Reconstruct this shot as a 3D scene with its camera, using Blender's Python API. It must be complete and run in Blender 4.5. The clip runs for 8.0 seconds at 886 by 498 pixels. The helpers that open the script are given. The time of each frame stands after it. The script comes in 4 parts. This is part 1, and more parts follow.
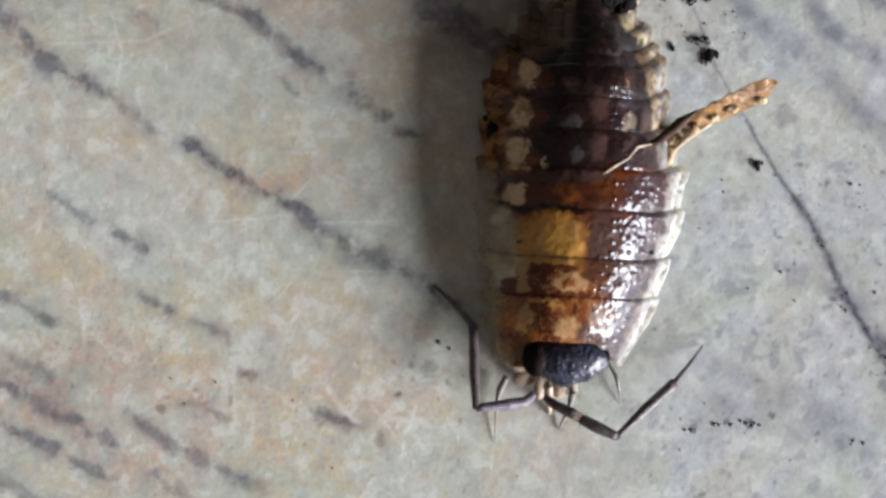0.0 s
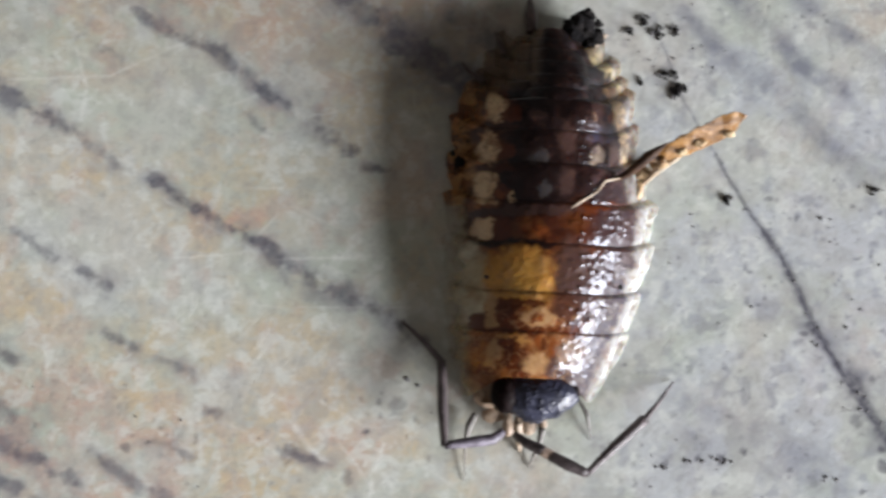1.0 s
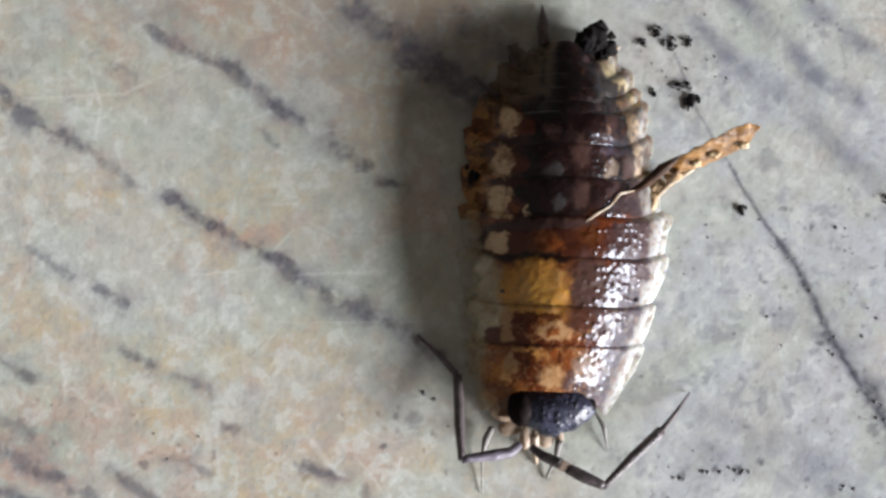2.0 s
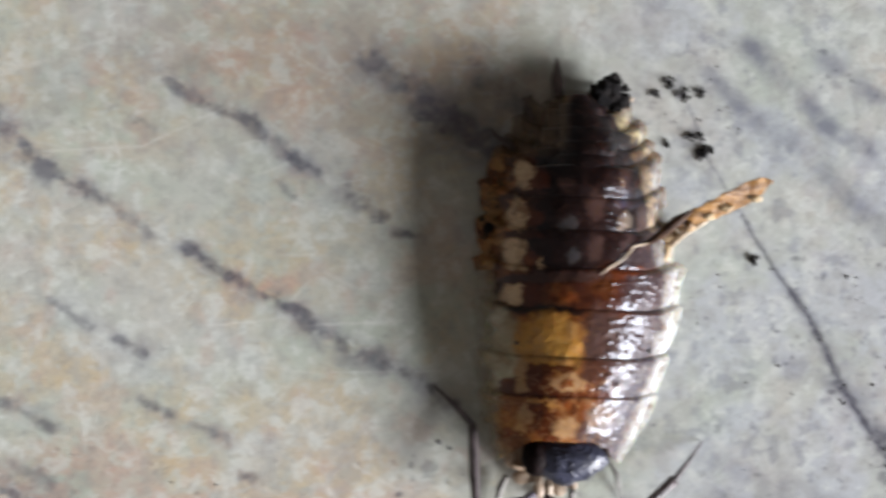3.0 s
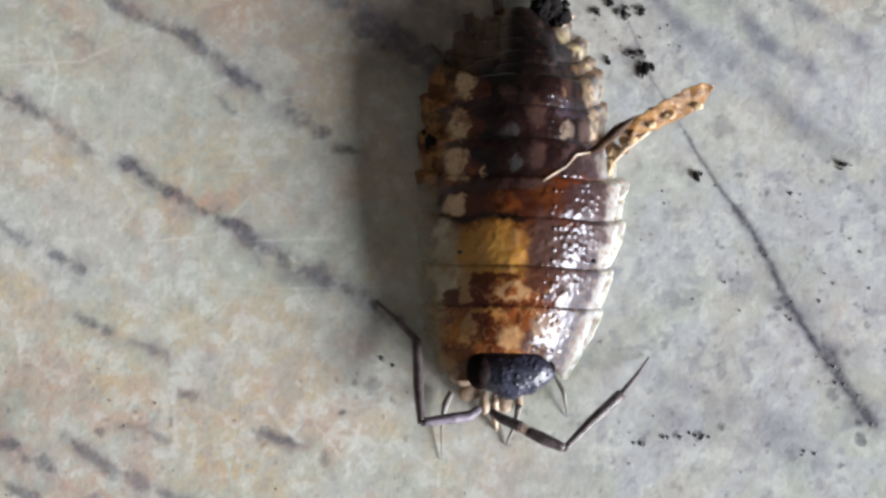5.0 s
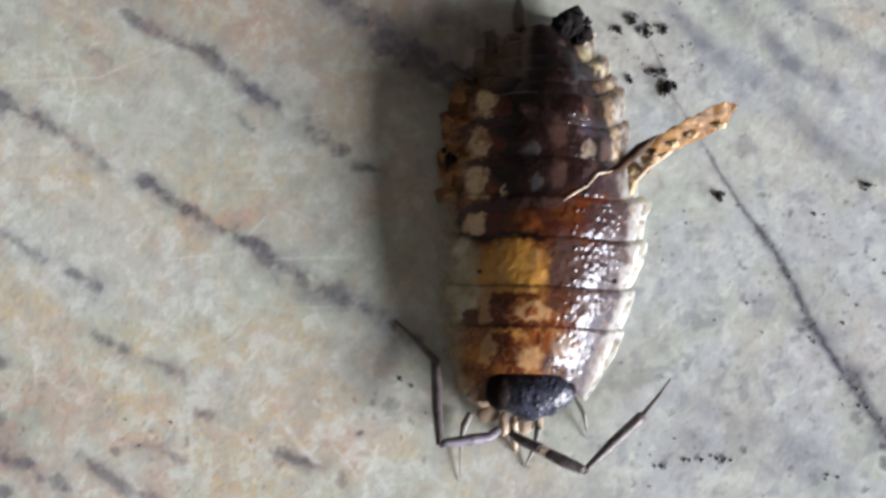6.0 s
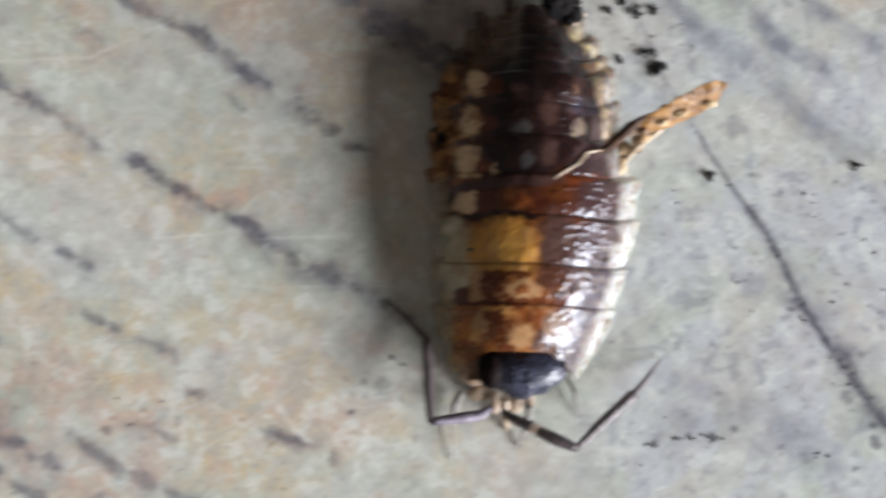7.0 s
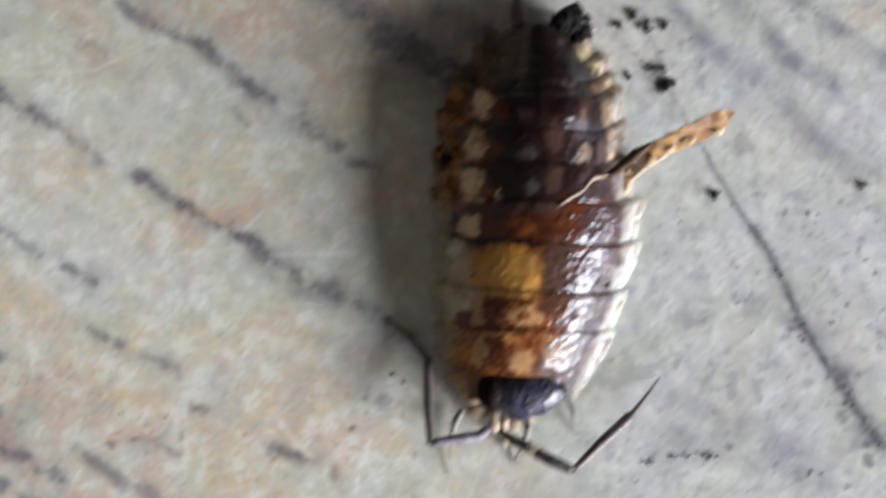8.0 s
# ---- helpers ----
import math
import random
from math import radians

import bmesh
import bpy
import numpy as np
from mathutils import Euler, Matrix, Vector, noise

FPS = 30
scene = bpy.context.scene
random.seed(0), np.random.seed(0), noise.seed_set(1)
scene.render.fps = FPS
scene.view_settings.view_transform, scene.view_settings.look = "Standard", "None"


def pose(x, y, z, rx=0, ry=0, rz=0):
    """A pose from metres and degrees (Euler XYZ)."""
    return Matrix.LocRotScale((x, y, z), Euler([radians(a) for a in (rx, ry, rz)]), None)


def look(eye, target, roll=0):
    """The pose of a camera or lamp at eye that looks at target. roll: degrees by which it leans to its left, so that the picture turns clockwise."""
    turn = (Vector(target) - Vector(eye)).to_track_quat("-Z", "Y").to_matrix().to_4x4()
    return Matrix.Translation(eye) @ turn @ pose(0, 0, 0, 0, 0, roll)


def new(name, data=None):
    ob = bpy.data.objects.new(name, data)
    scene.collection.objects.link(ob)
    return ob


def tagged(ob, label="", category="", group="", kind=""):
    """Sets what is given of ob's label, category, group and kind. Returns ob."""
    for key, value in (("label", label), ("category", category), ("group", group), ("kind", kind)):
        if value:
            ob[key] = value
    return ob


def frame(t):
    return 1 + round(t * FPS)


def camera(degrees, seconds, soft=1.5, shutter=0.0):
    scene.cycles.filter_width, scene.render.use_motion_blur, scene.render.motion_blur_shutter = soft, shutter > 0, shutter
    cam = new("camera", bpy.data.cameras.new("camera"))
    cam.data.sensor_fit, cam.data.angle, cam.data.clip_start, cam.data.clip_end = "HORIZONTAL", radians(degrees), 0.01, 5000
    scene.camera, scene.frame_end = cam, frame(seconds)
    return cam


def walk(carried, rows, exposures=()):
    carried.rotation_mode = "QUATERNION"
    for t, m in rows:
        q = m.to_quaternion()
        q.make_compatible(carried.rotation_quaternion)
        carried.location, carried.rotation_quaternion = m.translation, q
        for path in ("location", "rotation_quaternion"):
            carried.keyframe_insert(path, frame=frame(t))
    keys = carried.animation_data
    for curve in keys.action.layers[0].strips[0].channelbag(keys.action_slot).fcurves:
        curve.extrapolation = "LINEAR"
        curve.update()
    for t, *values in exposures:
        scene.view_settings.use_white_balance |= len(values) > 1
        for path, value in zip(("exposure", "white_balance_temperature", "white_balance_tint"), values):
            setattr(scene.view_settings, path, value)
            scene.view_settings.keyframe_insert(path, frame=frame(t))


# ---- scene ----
# Camera: held by hand about 6 cm above the tile. Lengths of the plan are in millimetres.
MM = 0.001
cam = camera(30.0, 8.0, soft=2.9, shutter=0.65)
PATH = [
    (0, -0.679, 0.459, 58.926, 0.503, -5.347, 0.231),
    (0.1, -0.615, 0.352, 58.963, 0.537, -5.398, 0.217),
    (0.2, -0.513, 0.401, 59.000, 0.571, -5.449, 0.203),
    (0.3, -0.497, 0.827, 59.037, 0.605, -5.500, 0.189),
    (0.4, -0.825, 0.954, 59.074, 0.639, -5.551, 0.175),
    (0.5, -0.708, 1.100, 59.111, 0.673, -5.602, 0.161),
    (0.6, -0.834, 1.120, 58.992, 0.981, -5.650, 0.130),
    (0.7, -0.773, 0.986, 58.873, 1.290, -5.697, 0.098),
    (0.8, -0.499, 0.519, 58.754, 1.598, -5.744, 0.067),
    (0.9, 0.330, 0.312, 58.635, 1.906, -5.792, 0.036),
    (1, 0.000, 0.000, 58.516, 2.214, -5.839, 0.004),
    (1.1, -0.429, 0.220, 58.524, 2.184, -5.798, -0.054),
    (1.2, -0.477, 0.353, 58.533, 2.153, -5.757, -0.113),
    (2.3, 0.401, 1.059, 58.626, 1.817, -5.304, -0.758),
    (2.4, 0.694, 1.106, 58.635, 1.787, -5.263, -0.817),
    (2.5, 0.789, 0.856, 58.643, 1.756, -5.222, -0.876),
    (2.6, 0.856, 1.155, 58.763, 1.724, -5.201, -0.802),
    (2.7, -0.380, 1.413, 58.883, 1.692, -5.181, -0.729),
    (2.8, -0.924, 2.424, 59.002, 1.660, -5.161, -0.655),
    (2.9, -0.793, 3.015, 59.122, 1.627, -5.140, -0.582),
    (3, -0.403, 2.971, 59.242, 1.595, -5.120, -0.508),
    (3.1, 0.575, 2.904, 59.067, 1.721, -5.236, -0.546),
    (3.2, 1.042, 2.584, 58.893, 1.846, -5.352, -0.583),
    (3.3, 1.486, 1.013, 58.718, 1.972, -5.469, -0.621),
    (3.4, 1.515, 0.241, 58.543, 2.098, -5.585, -0.658),
    (3.5, 1.642, 0.227, 58.369, 2.223, -5.701, -0.696),
    (3.6, 1.495, 0.542, 58.335, 2.196, -5.599, -0.834),
    (3.7, 0.821, -0.049, 58.301, 2.169, -5.498, -0.972),
    (3.8, 0.562, -0.889, 58.268, 2.141, -5.397, -1.110),
    (3.9, 0.993, -1.110, 58.234, 2.114, -5.295, -1.248),
    (4, 0.968, -1.351, 58.201, 2.086, -5.194, -1.386),
    (4.1, 0.900, -1.934, 58.289, 2.763, -5.256, -1.499),
    (4.2, 1.278, -2.650, 58.378, 3.440, -5.319, -1.612),
    (5.3, -0.211, -3.814, 58.336, 5.356, -6.856, -1.101),
    (5.4, 0.165, -3.619, 58.158, 5.038, -6.507, -1.070),
    (5.5, 0.204, -3.744, 57.980, 4.719, -6.157, -1.039),
    (5.6, 0.328, -3.688, 57.941, 4.975, -6.144, -1.006),
    (5.7, 0.544, -3.116, 57.902, 5.230, -6.131, -0.974),
    (5.8, 0.324, -2.881, 57.863, 5.486, -6.117, -0.942),
    (5.9, 0.172, -3.151, 57.824, 5.742, -6.104, -0.909),
    (6, 0.001, -3.783, 57.785, 5.997, -6.091, -0.877),
    (6.1, -0.315, -3.985, 57.696, 6.076, -6.200, -0.929),
    (6.2, -0.649, -4.464, 57.607, 6.156, -6.308, -0.982),
    (6.3, -0.983, -4.901, 57.518, 6.235, -6.417, -1.034),
    (6.4, -0.876, -4.996, 57.429, 6.315, -6.526, -1.087),
    (6.5, -0.759, -5.038, 57.340, 6.394, -6.634, -1.139),
    (6.6, -1.138, -5.145, 57.416, 6.421, -6.601, -1.114),
    (6.7, -0.994, -5.195, 57.493, 6.448, -6.567, -1.090),
    (6.8, 0.061, -4.986, 57.569, 6.476, -6.533, -1.065),
    (6.9, 0.611, -4.483, 57.645, 6.503, -6.500, -1.040),
    (7, -0.091, -5.040, 57.722, 6.530, -6.466, -1.016),
    (7.1, -0.830, -4.812, 57.852, 6.112, -6.398, -0.976),
    (7.2, -0.459, -4.275, 57.982, 5.694, -6.330, -0.937),
    (7.3, -0.087, -3.652, 58.112, 5.277, -6.262, -0.897),
    (7.4, -0.370, -3.329, 58.243, 4.859, -6.194, -0.857),
    (7.5, -0.583, -3.162, 58.373, 4.441, -6.126, -0.818),
    (7.6, -0.263, -2.055, 58.364, 3.571, -6.150, -0.634),
    (7.7, 0.121, -0.857, 58.355, 2.701, -6.175, -0.451),
    (7.8, 0.063, 0.248, 58.346, 1.831, -6.199, -0.267),
    (7.9, -0.434, 0.678, 58.337, 0.962, -6.224, -0.083),
    (8, 0.080, 2.027, 58.328, 0.092, -6.248, 0.100),
]
walk(cam, [(t, pose(x * MM, y * MM, z * MM, rx, ry, rz)) for t, x, y, z, rx, ry, rz in PATH],
     exposures=[(0.0, -0.01), (1.2, 0.05), (2.4, 0.10), (8.0, 0.09)])

# ---- light: a room with one window ----
world = bpy.data.worlds.new("sky")
scene.world = world
world.use_nodes = True
wn = world.node_tree.nodes
sky = wn.new("ShaderNodeTexSky")
sky.sky_type, sky.sun_disc = "NISHITA", False
sky.sun_elevation, sky.sun_rotation = radians(35), radians(200)
world.node_tree.links.new(sky.outputs["Color"], wn["Background"].inputs["Color"])
wn["Background"].inputs["Strength"].default_value = 0.1

ROOM = 1.5          # half the room's width
SOUTH = -1.9        # the south wall
TALL = 2.4
WIN_Y, WIN_Z, WIN_W, WIN_H = -0.98, 0.50, 1.35, 0.82   # window in the east wall
lamp = bpy.data.lights.new("window_light", "AREA")
lamp.shape, lamp.size, lamp.size_y = "RECTANGLE", WIN_W - 0.1, WIN_H - 0.1
lamp.energy, lamp.color = 165.0, (0.94, 0.95, 1.0)
light = new("window_light", lamp)
light.matrix_world = look((ROOM + 0.02, WIN_Y, WIN_Z), (0.0, WIN_Y, WIN_Z))


# ---- node helpers ----
class Mat:
    def __init__(self, name, rough=0.5, spec=0.5):
        self.m = bpy.data.materials.new(name)
        self.m.use_nodes = True
        self.n, self.l = self.m.node_tree.nodes, self.m.node_tree.links
        self.b = self.n["Principled BSDF"]
        self.b.inputs["Roughness"].default_value = rough
        self.b.inputs["Specular IOR Level"].default_value = spec
        self.co = self.n.new("ShaderNodeTexCoord").outputs["Object"]

    def put(self, sock, v):
        if isinstance(v, bpy.types.NodeSocket):
            self.l.new(v, sock)
        elif isinstance(v, (tuple, list)) and len(v) == 3 and sock.type == "RGBA":
            sock.default_value = (*v, 1)
        else:
            sock.default_value = v

    def noise(self, per_mm, detail=4.0, rough=0.6, stretch=None, turn=0.0, out="Fac", warp=0.0):
        tex = self.n.new("ShaderNodeTexNoise")
        mp = self.n.new("ShaderNodeMapping")
        s = per_mm * 1000
        mp.inputs["Scale"].default_value = (s, s, s) if not stretch else (s * stretch[0], s * stretch[1], s * stretch[2])
        mp.inputs["Rotation"].default_value = (0, 0, radians(turn))
        self.l.new(self.co, mp.inputs["Vector"])
        self.l.new(mp.outputs["Vector"], tex.inputs["Vector"])
        tex.inputs["Scale"].default_value = 1.0
        tex.inputs["Detail"].default_value, tex.inputs["Roughness"].default_value = detail, rough
        tex.inputs["Distortion"].default_value = warp
        return tex.outputs[out]

    def cells(self, per_mm, feature="F1", out="Distance", stretch=(1, 1, 1)):
        tex = self.n.new("ShaderNodeTexVoronoi")
        tex.feature = feature
        mp = self.n.new("ShaderNodeMapping")
        mp.inputs["Scale"].default_value = tuple(per_mm * 1000 * v for v in stretch)
        self.l.new(self.co, mp.inputs["Vector"])
        self.l.new(mp.outputs["Vector"], tex.inputs["Vector"])
        tex.inputs["Scale"].default_value = 1.0
        return tex.outputs[out]

    def ramp(self, v, lo, hi, a=0.0, b=1.0):
        r = self.n.new("ShaderNodeMapRange")
        r.interpolation_type = "SMOOTHSTEP"
        self.put(r.inputs["Value"], v)
        for k, x in zip(("From Min", "From Max", "To Min", "To Max"), (lo, hi, a, b)):
            r.inputs[k].default_value = x
        return r.outputs["Result"]

    def math(self, op, a, b=0.0):
        m = self.n.new("ShaderNodeMath")
        m.operation = op
        self.put(m.inputs[0], a)
        self.put(m.inputs[1], b)
        return m.outputs[0]

    def mix(self, fac, a, b, how="MIX"):
        m = self.n.new("ShaderNodeMix")
        m.data_type, m.blend_type = "RGBA", how
        self.put(m.inputs[0], fac)
        self.put(m.inputs[6], a)
        self.put(m.inputs[7], b)
        return m.outputs[2]

    def attr(self, name):
        a = self.n.new("ShaderNodeAttribute")
        a.attribute_name = name
        return a

    def split(self, v):
        s = self.n.new("ShaderNodeSeparateColor")
        self.l.new(v, s.inputs[0])
        return s.outputs

    def bump(self, h, dist_mm, strength=1.0, over=None):
        b = self.n.new("ShaderNodeBump")
        b.inputs["Distance"].default_value = dist_mm * MM
        b.inputs["Strength"].default_value = strength
        self.l.new(h, b.inputs["Height"])
        if over is not None:
            self.l.new(over, b.inputs["Normal"])
        self.l.new(b.outputs[0], self.b.inputs["Normal"])
        return b.outputs[0]

    def color(self, v):
        self.put(self.b.inputs["Base Color"], v)
        return self

    def rough(self, v):
        self.put(self.b.inputs["Roughness"], v)
        return self


def varied(name, dark, pale, per_mm=1.0, rough=0.5, bump=0.02, spec=0.5):
    """A plain material with two scales of variation."""
    k = Mat(name, rough, spec)
    f = k.math("ADD", k.math("MULTIPLY", k.noise(per_mm, 5), 0.65), k.math("MULTIPLY", k.noise(per_mm * 6, 3), 0.35))
    k.color(k.mix(k.ramp(f, 0.35, 0.65), dark, pale))
    k.rough(k.ramp(k.noise(per_mm * 3), 0.3, 0.7, rough * 0.8, min(1, rough * 1.25)))
    if bump:
        k.bump(k.noise(per_mm * 4, 5), bump)
    return k.m


# ---- materials ----
def tile_material():
    k = Mat("mottled_tile", 0.5, 0.35)
    st = k.split(k.attr("stain").outputs["Color"])
    tn = k.split(k.attr("tone").outputs["Color"])
    warm, pink, dark = st[0], st[1], st[2]
    blue, mottle, soft = tn[0], tn[1], tn[2]
    white = k.attr("stain").outputs["Alpha"]
    big = k.noise(0.16, 5, 0.6)
    mid = k.noise(1.1, 5, 0.65)
    fine = k.noise(5.0, 4, 0.65)
    base = k.mix(k.ramp(big, 0.35, 0.65), (0.400, 0.435, 0.365), (0.435, 0.435, 0.395))
    base = k.mix(k.math("MULTIPLY", blue, 0.65), base, (0.41, 0.43, 0.475))
    base = k.mix(k.math("MULTIPLY", warm, k.ramp(mid, 0.25, 0.7, 0.45, 1.0)), base, (0.460, 0.375, 0.245))
    base = k.mix(k.math("MULTIPLY", pink, k.ramp(fine, 0.25, 0.7, 0.5, 1.0)), base, (0.455, 0.305, 0.235))
    base = k.mix(k.ramp(mottle, 0.50, 0.72, 0.0, 0.38), base, (0.270, 0.265, 0.245))
    base = k.mix(k.ramp(mottle, 0.28, 0.48, 0.54, 0.0), base, (0.56, 0.58, 0.535))
    base = k.mix(k.math("MULTIPLY", k.attr("tone").outputs["Alpha"], 1.0), base, (0.125, 0.098, 0.076))
    base = k.mix(k.math("MULTIPLY", soft, 0.8), base, (0.12, 0.125, 0.165))
    base = k.mix(k.math("MULTIPLY", white, 0.8), base, (0.66, 0.66, 0.61))
    base = k.mix(k.ramp(fine, 0.50, 0.72, 0.0, 0.30), base, (0.24, 0.24, 0.23))
    base = k.mix(k.math("MULTIPLY", dark, k.ramp(fine, 0.15, 0.6, 0.7, 1.0)), base, (0.046, 0.043, 0.062))
    k.color(base)
    k.rough(k.ramp(mid, 0.3, 0.7, 0.42, 0.62))
    h = k.math("ADD", k.math("MULTIPLY", mid, 0.6), k.math("MULTIPLY", fine, 0.4))
    h = k.math("SUBTRACT", h, k.math("MULTIPLY", dark, 0.08))
    k.bump(h, 0.045, 0.7)
    return k.m


def shell_material(name, rough, glitter, spec=0.34, coat=0.07):
    """Cuticle: pigment from the plates' own markings, fine mottling and rows of small knobs."""
    k = Mat(name, rough, spec)
    pig = k.attr("pigment").outputs["Color"]
    k.put(k.b.inputs["Alpha"], k.attr("pigment").outputs["Alpha"])
    spots = k.noise(3.0, 5, 0.7)
    grain = k.noise(11, 3, 0.6)
    c = k.mix(k.ramp(spots, 0.30, 0.55, 0.28, 0.0), pig, k.mix(1.0, pig, (0.35, 0.25, 0.22), "MULTIPLY"))
    c = k.mix(k.ramp(grain, 0.5, 0.75, 0.0, 0.30), c, k.mix(1.0, c, (1.7, 1.5, 1.35), "MULTIPLY"))
    k.color(c)
    h = k.math("ADD", k.math("MULTIPLY", k.noise(6.0, 3), glitter), k.math("MULTIPLY", k.noise(2.2, 4), 0.2))
    k.bump(k.math("ADD", h, k.math("MULTIPLY", grain, 0.25)), 0.014, 0.6)
    k.rough(k.ramp(spots, 0.3, 0.7, rough * 0.75, rough * 1.3))
    k.b.inputs["Subsurface Weight"].default_value = 0.32
    k.b.inputs["Subsurface Radius"].default_value = (1.0, 0.35, 0.12)
    k.b.inputs["Subsurface Scale"].default_value = 1.1 * MM
    k.b.inputs["Specular Tint"].default_value = (0.80, 0.88, 1.0, 1)
    k.b.inputs["Coat Weight"].default_value = coat
    k.b.inputs["Coat Roughness"].default_value = 0.36
    return k.m


def leaf_material():
    """Dry golden leaf: long fibres, dark rotten blotches and pale worn specks, a little gloss."""
    k = Mat("dry_leaf", 0.32, 0.5)
    fibre = k.noise(1.6, 5, 0.7, stretch=(0.5, 2.6, 1.0), turn=-22)
    blotch = k.math("ADD", k.math("MULTIPLY", k.noise(0.9, 5, 0.65), 0.6), k.math("MULTIPLY", k.noise(3.5, 4), 0.4))
    c = k.mix(k.ramp(fibre, 0.34, 0.66), (0.090, 0.036, 0.008), (0.30, 0.150, 0.040))
    c = k.mix(k.ramp(blotch, 0.48, 0.66, 0.0, 0.65), c, (0.040, 0.016, 0.006))
    c = k.mix(k.ramp(k.noise(4.5, 3), 0.62, 0.70, 0.0, 0.6), c, (0.62, 0.48, 0.28))
    k.color(c)
    k.bump(k.math("ADD", fibre, k.math("MULTIPLY", k.noise(5, 4), 0.4)), 0.12)
    return k.m


TILE = tile_material()
SHELL = shell_material("shell", 0.20, 0.20, 0.26, 0.08)
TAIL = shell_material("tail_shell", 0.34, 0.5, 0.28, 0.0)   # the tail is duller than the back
HEADSHELL = varied("head_shell", (0.012, 0.012, 0.020), (0.040, 0.043, 0.072), 2.4, 0.34, 0.01, 0.40)
EYE = varied("eye", (0.005, 0.003, 0.003), (0.011, 0.006, 0.006), 4.0, 0.60, 0.0, 0.05)
BELLY = varied("belly", (0.10, 0.05, 0.02), (0.24, 0.14, 0.07), 1.5, 0.5)
FEELER = varied("feeler", (0.028, 0.021, 0.022), (0.12, 0.094, 0.096), 2.4, 0.42, 0.03)
FEELER_PALE = varied("feeler_joint", (0.30, 0.20, 0.15), (0.52, 0.40, 0.32), 2.0, 0.4)
LEG = varied("leg", (0.30, 0.22, 0.15), (0.52, 0.42, 0.32), 1.6, 0.4)
FLESH = varied("mouth_flesh", (0.30, 0.20, 0.13), (0.52, 0.41, 0.31), 1.8, 0.4)
FEELER_VIOLET = varied("violet_feeler", (0.065, 0.055, 0.070), (0.20, 0.175, 0.215), 2.4, 0.4, 0.03)
LEG_GREY = varied("leg_grey", (0.08, 0.07, 0.065), (0.20, 0.18, 0.16), 2.5, 0.45)
SPIKE = varied("tail_spike", (0.02, 0.012, 0.012), (0.07, 0.045, 0.04), 2.0, 0.35)
SOIL = varied("soil", (0.004, 0.004, 0.005), (0.020, 0.017, 0.016), 3.0, 0.85, 0.08, 0.1)
GRIT = varied("grit", (0.08, 0.08, 0.085), (0.22, 0.21, 0.21), 2.0, 0.7, 0.05)
LEAF = leaf_material()
LOBE = varied("side_lobe", (0.26, 0.16, 0.08), (0.52, 0.40, 0.24), 1.6, 0.4, 0.05, 0.3)
STALK = varied("stalk", (0.020, 0.008, 0.004), (0.075, 0.032, 0.013), 2.0, 0.6, 0.04, 0.3)
FIBRE = varied("fibre", (0.36, 0.26, 0.16), (0.66, 0.55, 0.42), 2.0, 0.4)
WALL = varied("wall_paint", (0.090, 0.080, 0.070), (0.126, 0.113, 0.101), 0.01, 0.8, 0)
FRAME = varied("window_paint", (0.70, 0.70, 0.69), (0.80, 0.80, 0.78), 0.02, 0.4, 0)


# ---- geometry helpers ----
def link_mesh(name, verts, faces, material, parent=None, label="", smooth=True):
    me = bpy.data.meshes.new(name)
    me.from_pydata([tuple(v) for v in verts], [], faces)
    me.materials.append(material)
    me.polygons.foreach_set("use_smooth", [smooth] * len(me.polygons))
    me.update()
    ob = new(name, me)
    if parent is not None:
        ob.parent = parent
    if label:
        ob["label"] = label
    return ob


def quad_mesh(name, verts, quads, material, parent=None, label=""):
    """A smooth mesh of quads from arrays."""
    me = bpy.data.meshes.new(name)
    quads = np.asarray(quads, dtype=np.int32)
    me.vertices.add(len(verts))
    me.vertices.foreach_set("co", np.asarray(verts, dtype=np.float32).ravel())
    me.loops.add(quads.size)
    me.loops.foreach_set("vertex_index", quads.ravel())
    me.polygons.add(len(quads))
    me.polygons.foreach_set("loop_start", np.arange(0, quads.size, 4, dtype=np.int32))
    me.update(calc_edges=True)
    me.polygons.foreach_set("use_smooth", np.ones(len(quads), dtype=bool))
    me.materials.append(material)
    ob = new(name, me)
    if parent is not None:
        ob.parent = parent
    if label:
        ob["label"] = label
    return ob


def box(name, lo, hi, material, parent=None, kind="", label="", category=""):
    bm = bmesh.new()
    bmesh.ops.create_cube(bm, size=1.0)
    for v in bm.verts:
        v.co = Vector([(lo[i] + hi[i]) / 2 + v.co[i] * (hi[i] - lo[i]) for i in range(3)])
    me = bpy.data.meshes.new(name)
    bm.to_mesh(me)
    bm.free()
    me.materials.append(material)
    ob = new(name, me)
    if parent is not None:
        ob.parent = parent
    return tagged(ob, label, category, "", kind)


def fbm(x, y, size, seed, octaves=4, rough=0.55):
    """Smooth value noise over arrays, 0 to 1, with lumps of about the given size."""
    total, amp, norm = np.zeros_like(x), 1.0, 0.0
    rng = np.random.default_rng(seed)
    for _ in range(octaves):
        lat = rng.random((128, 128))
        u, v = x / size + 517.3, y / size + 311.7
        i, j = np.floor(u).astype(int), np.floor(v).astype(int)
        fu, fv = u - i, v - j
        fu, fv = fu * fu * (3 - 2 * fu), fv * fv * (3 - 2 * fv)
        g = lambda a, b: lat[a % 128, b % 128]  # noqa: E731
        total += amp * ((g(i, j) * (1 - fu) + g(i + 1, j) * fu) * (1 - fv) + (g(i, j + 1) * (1 - fu) + g(i + 1, j + 1) * fu) * fv)
        norm, amp, size = norm + amp, amp * rough, size / 2
    return total / norm


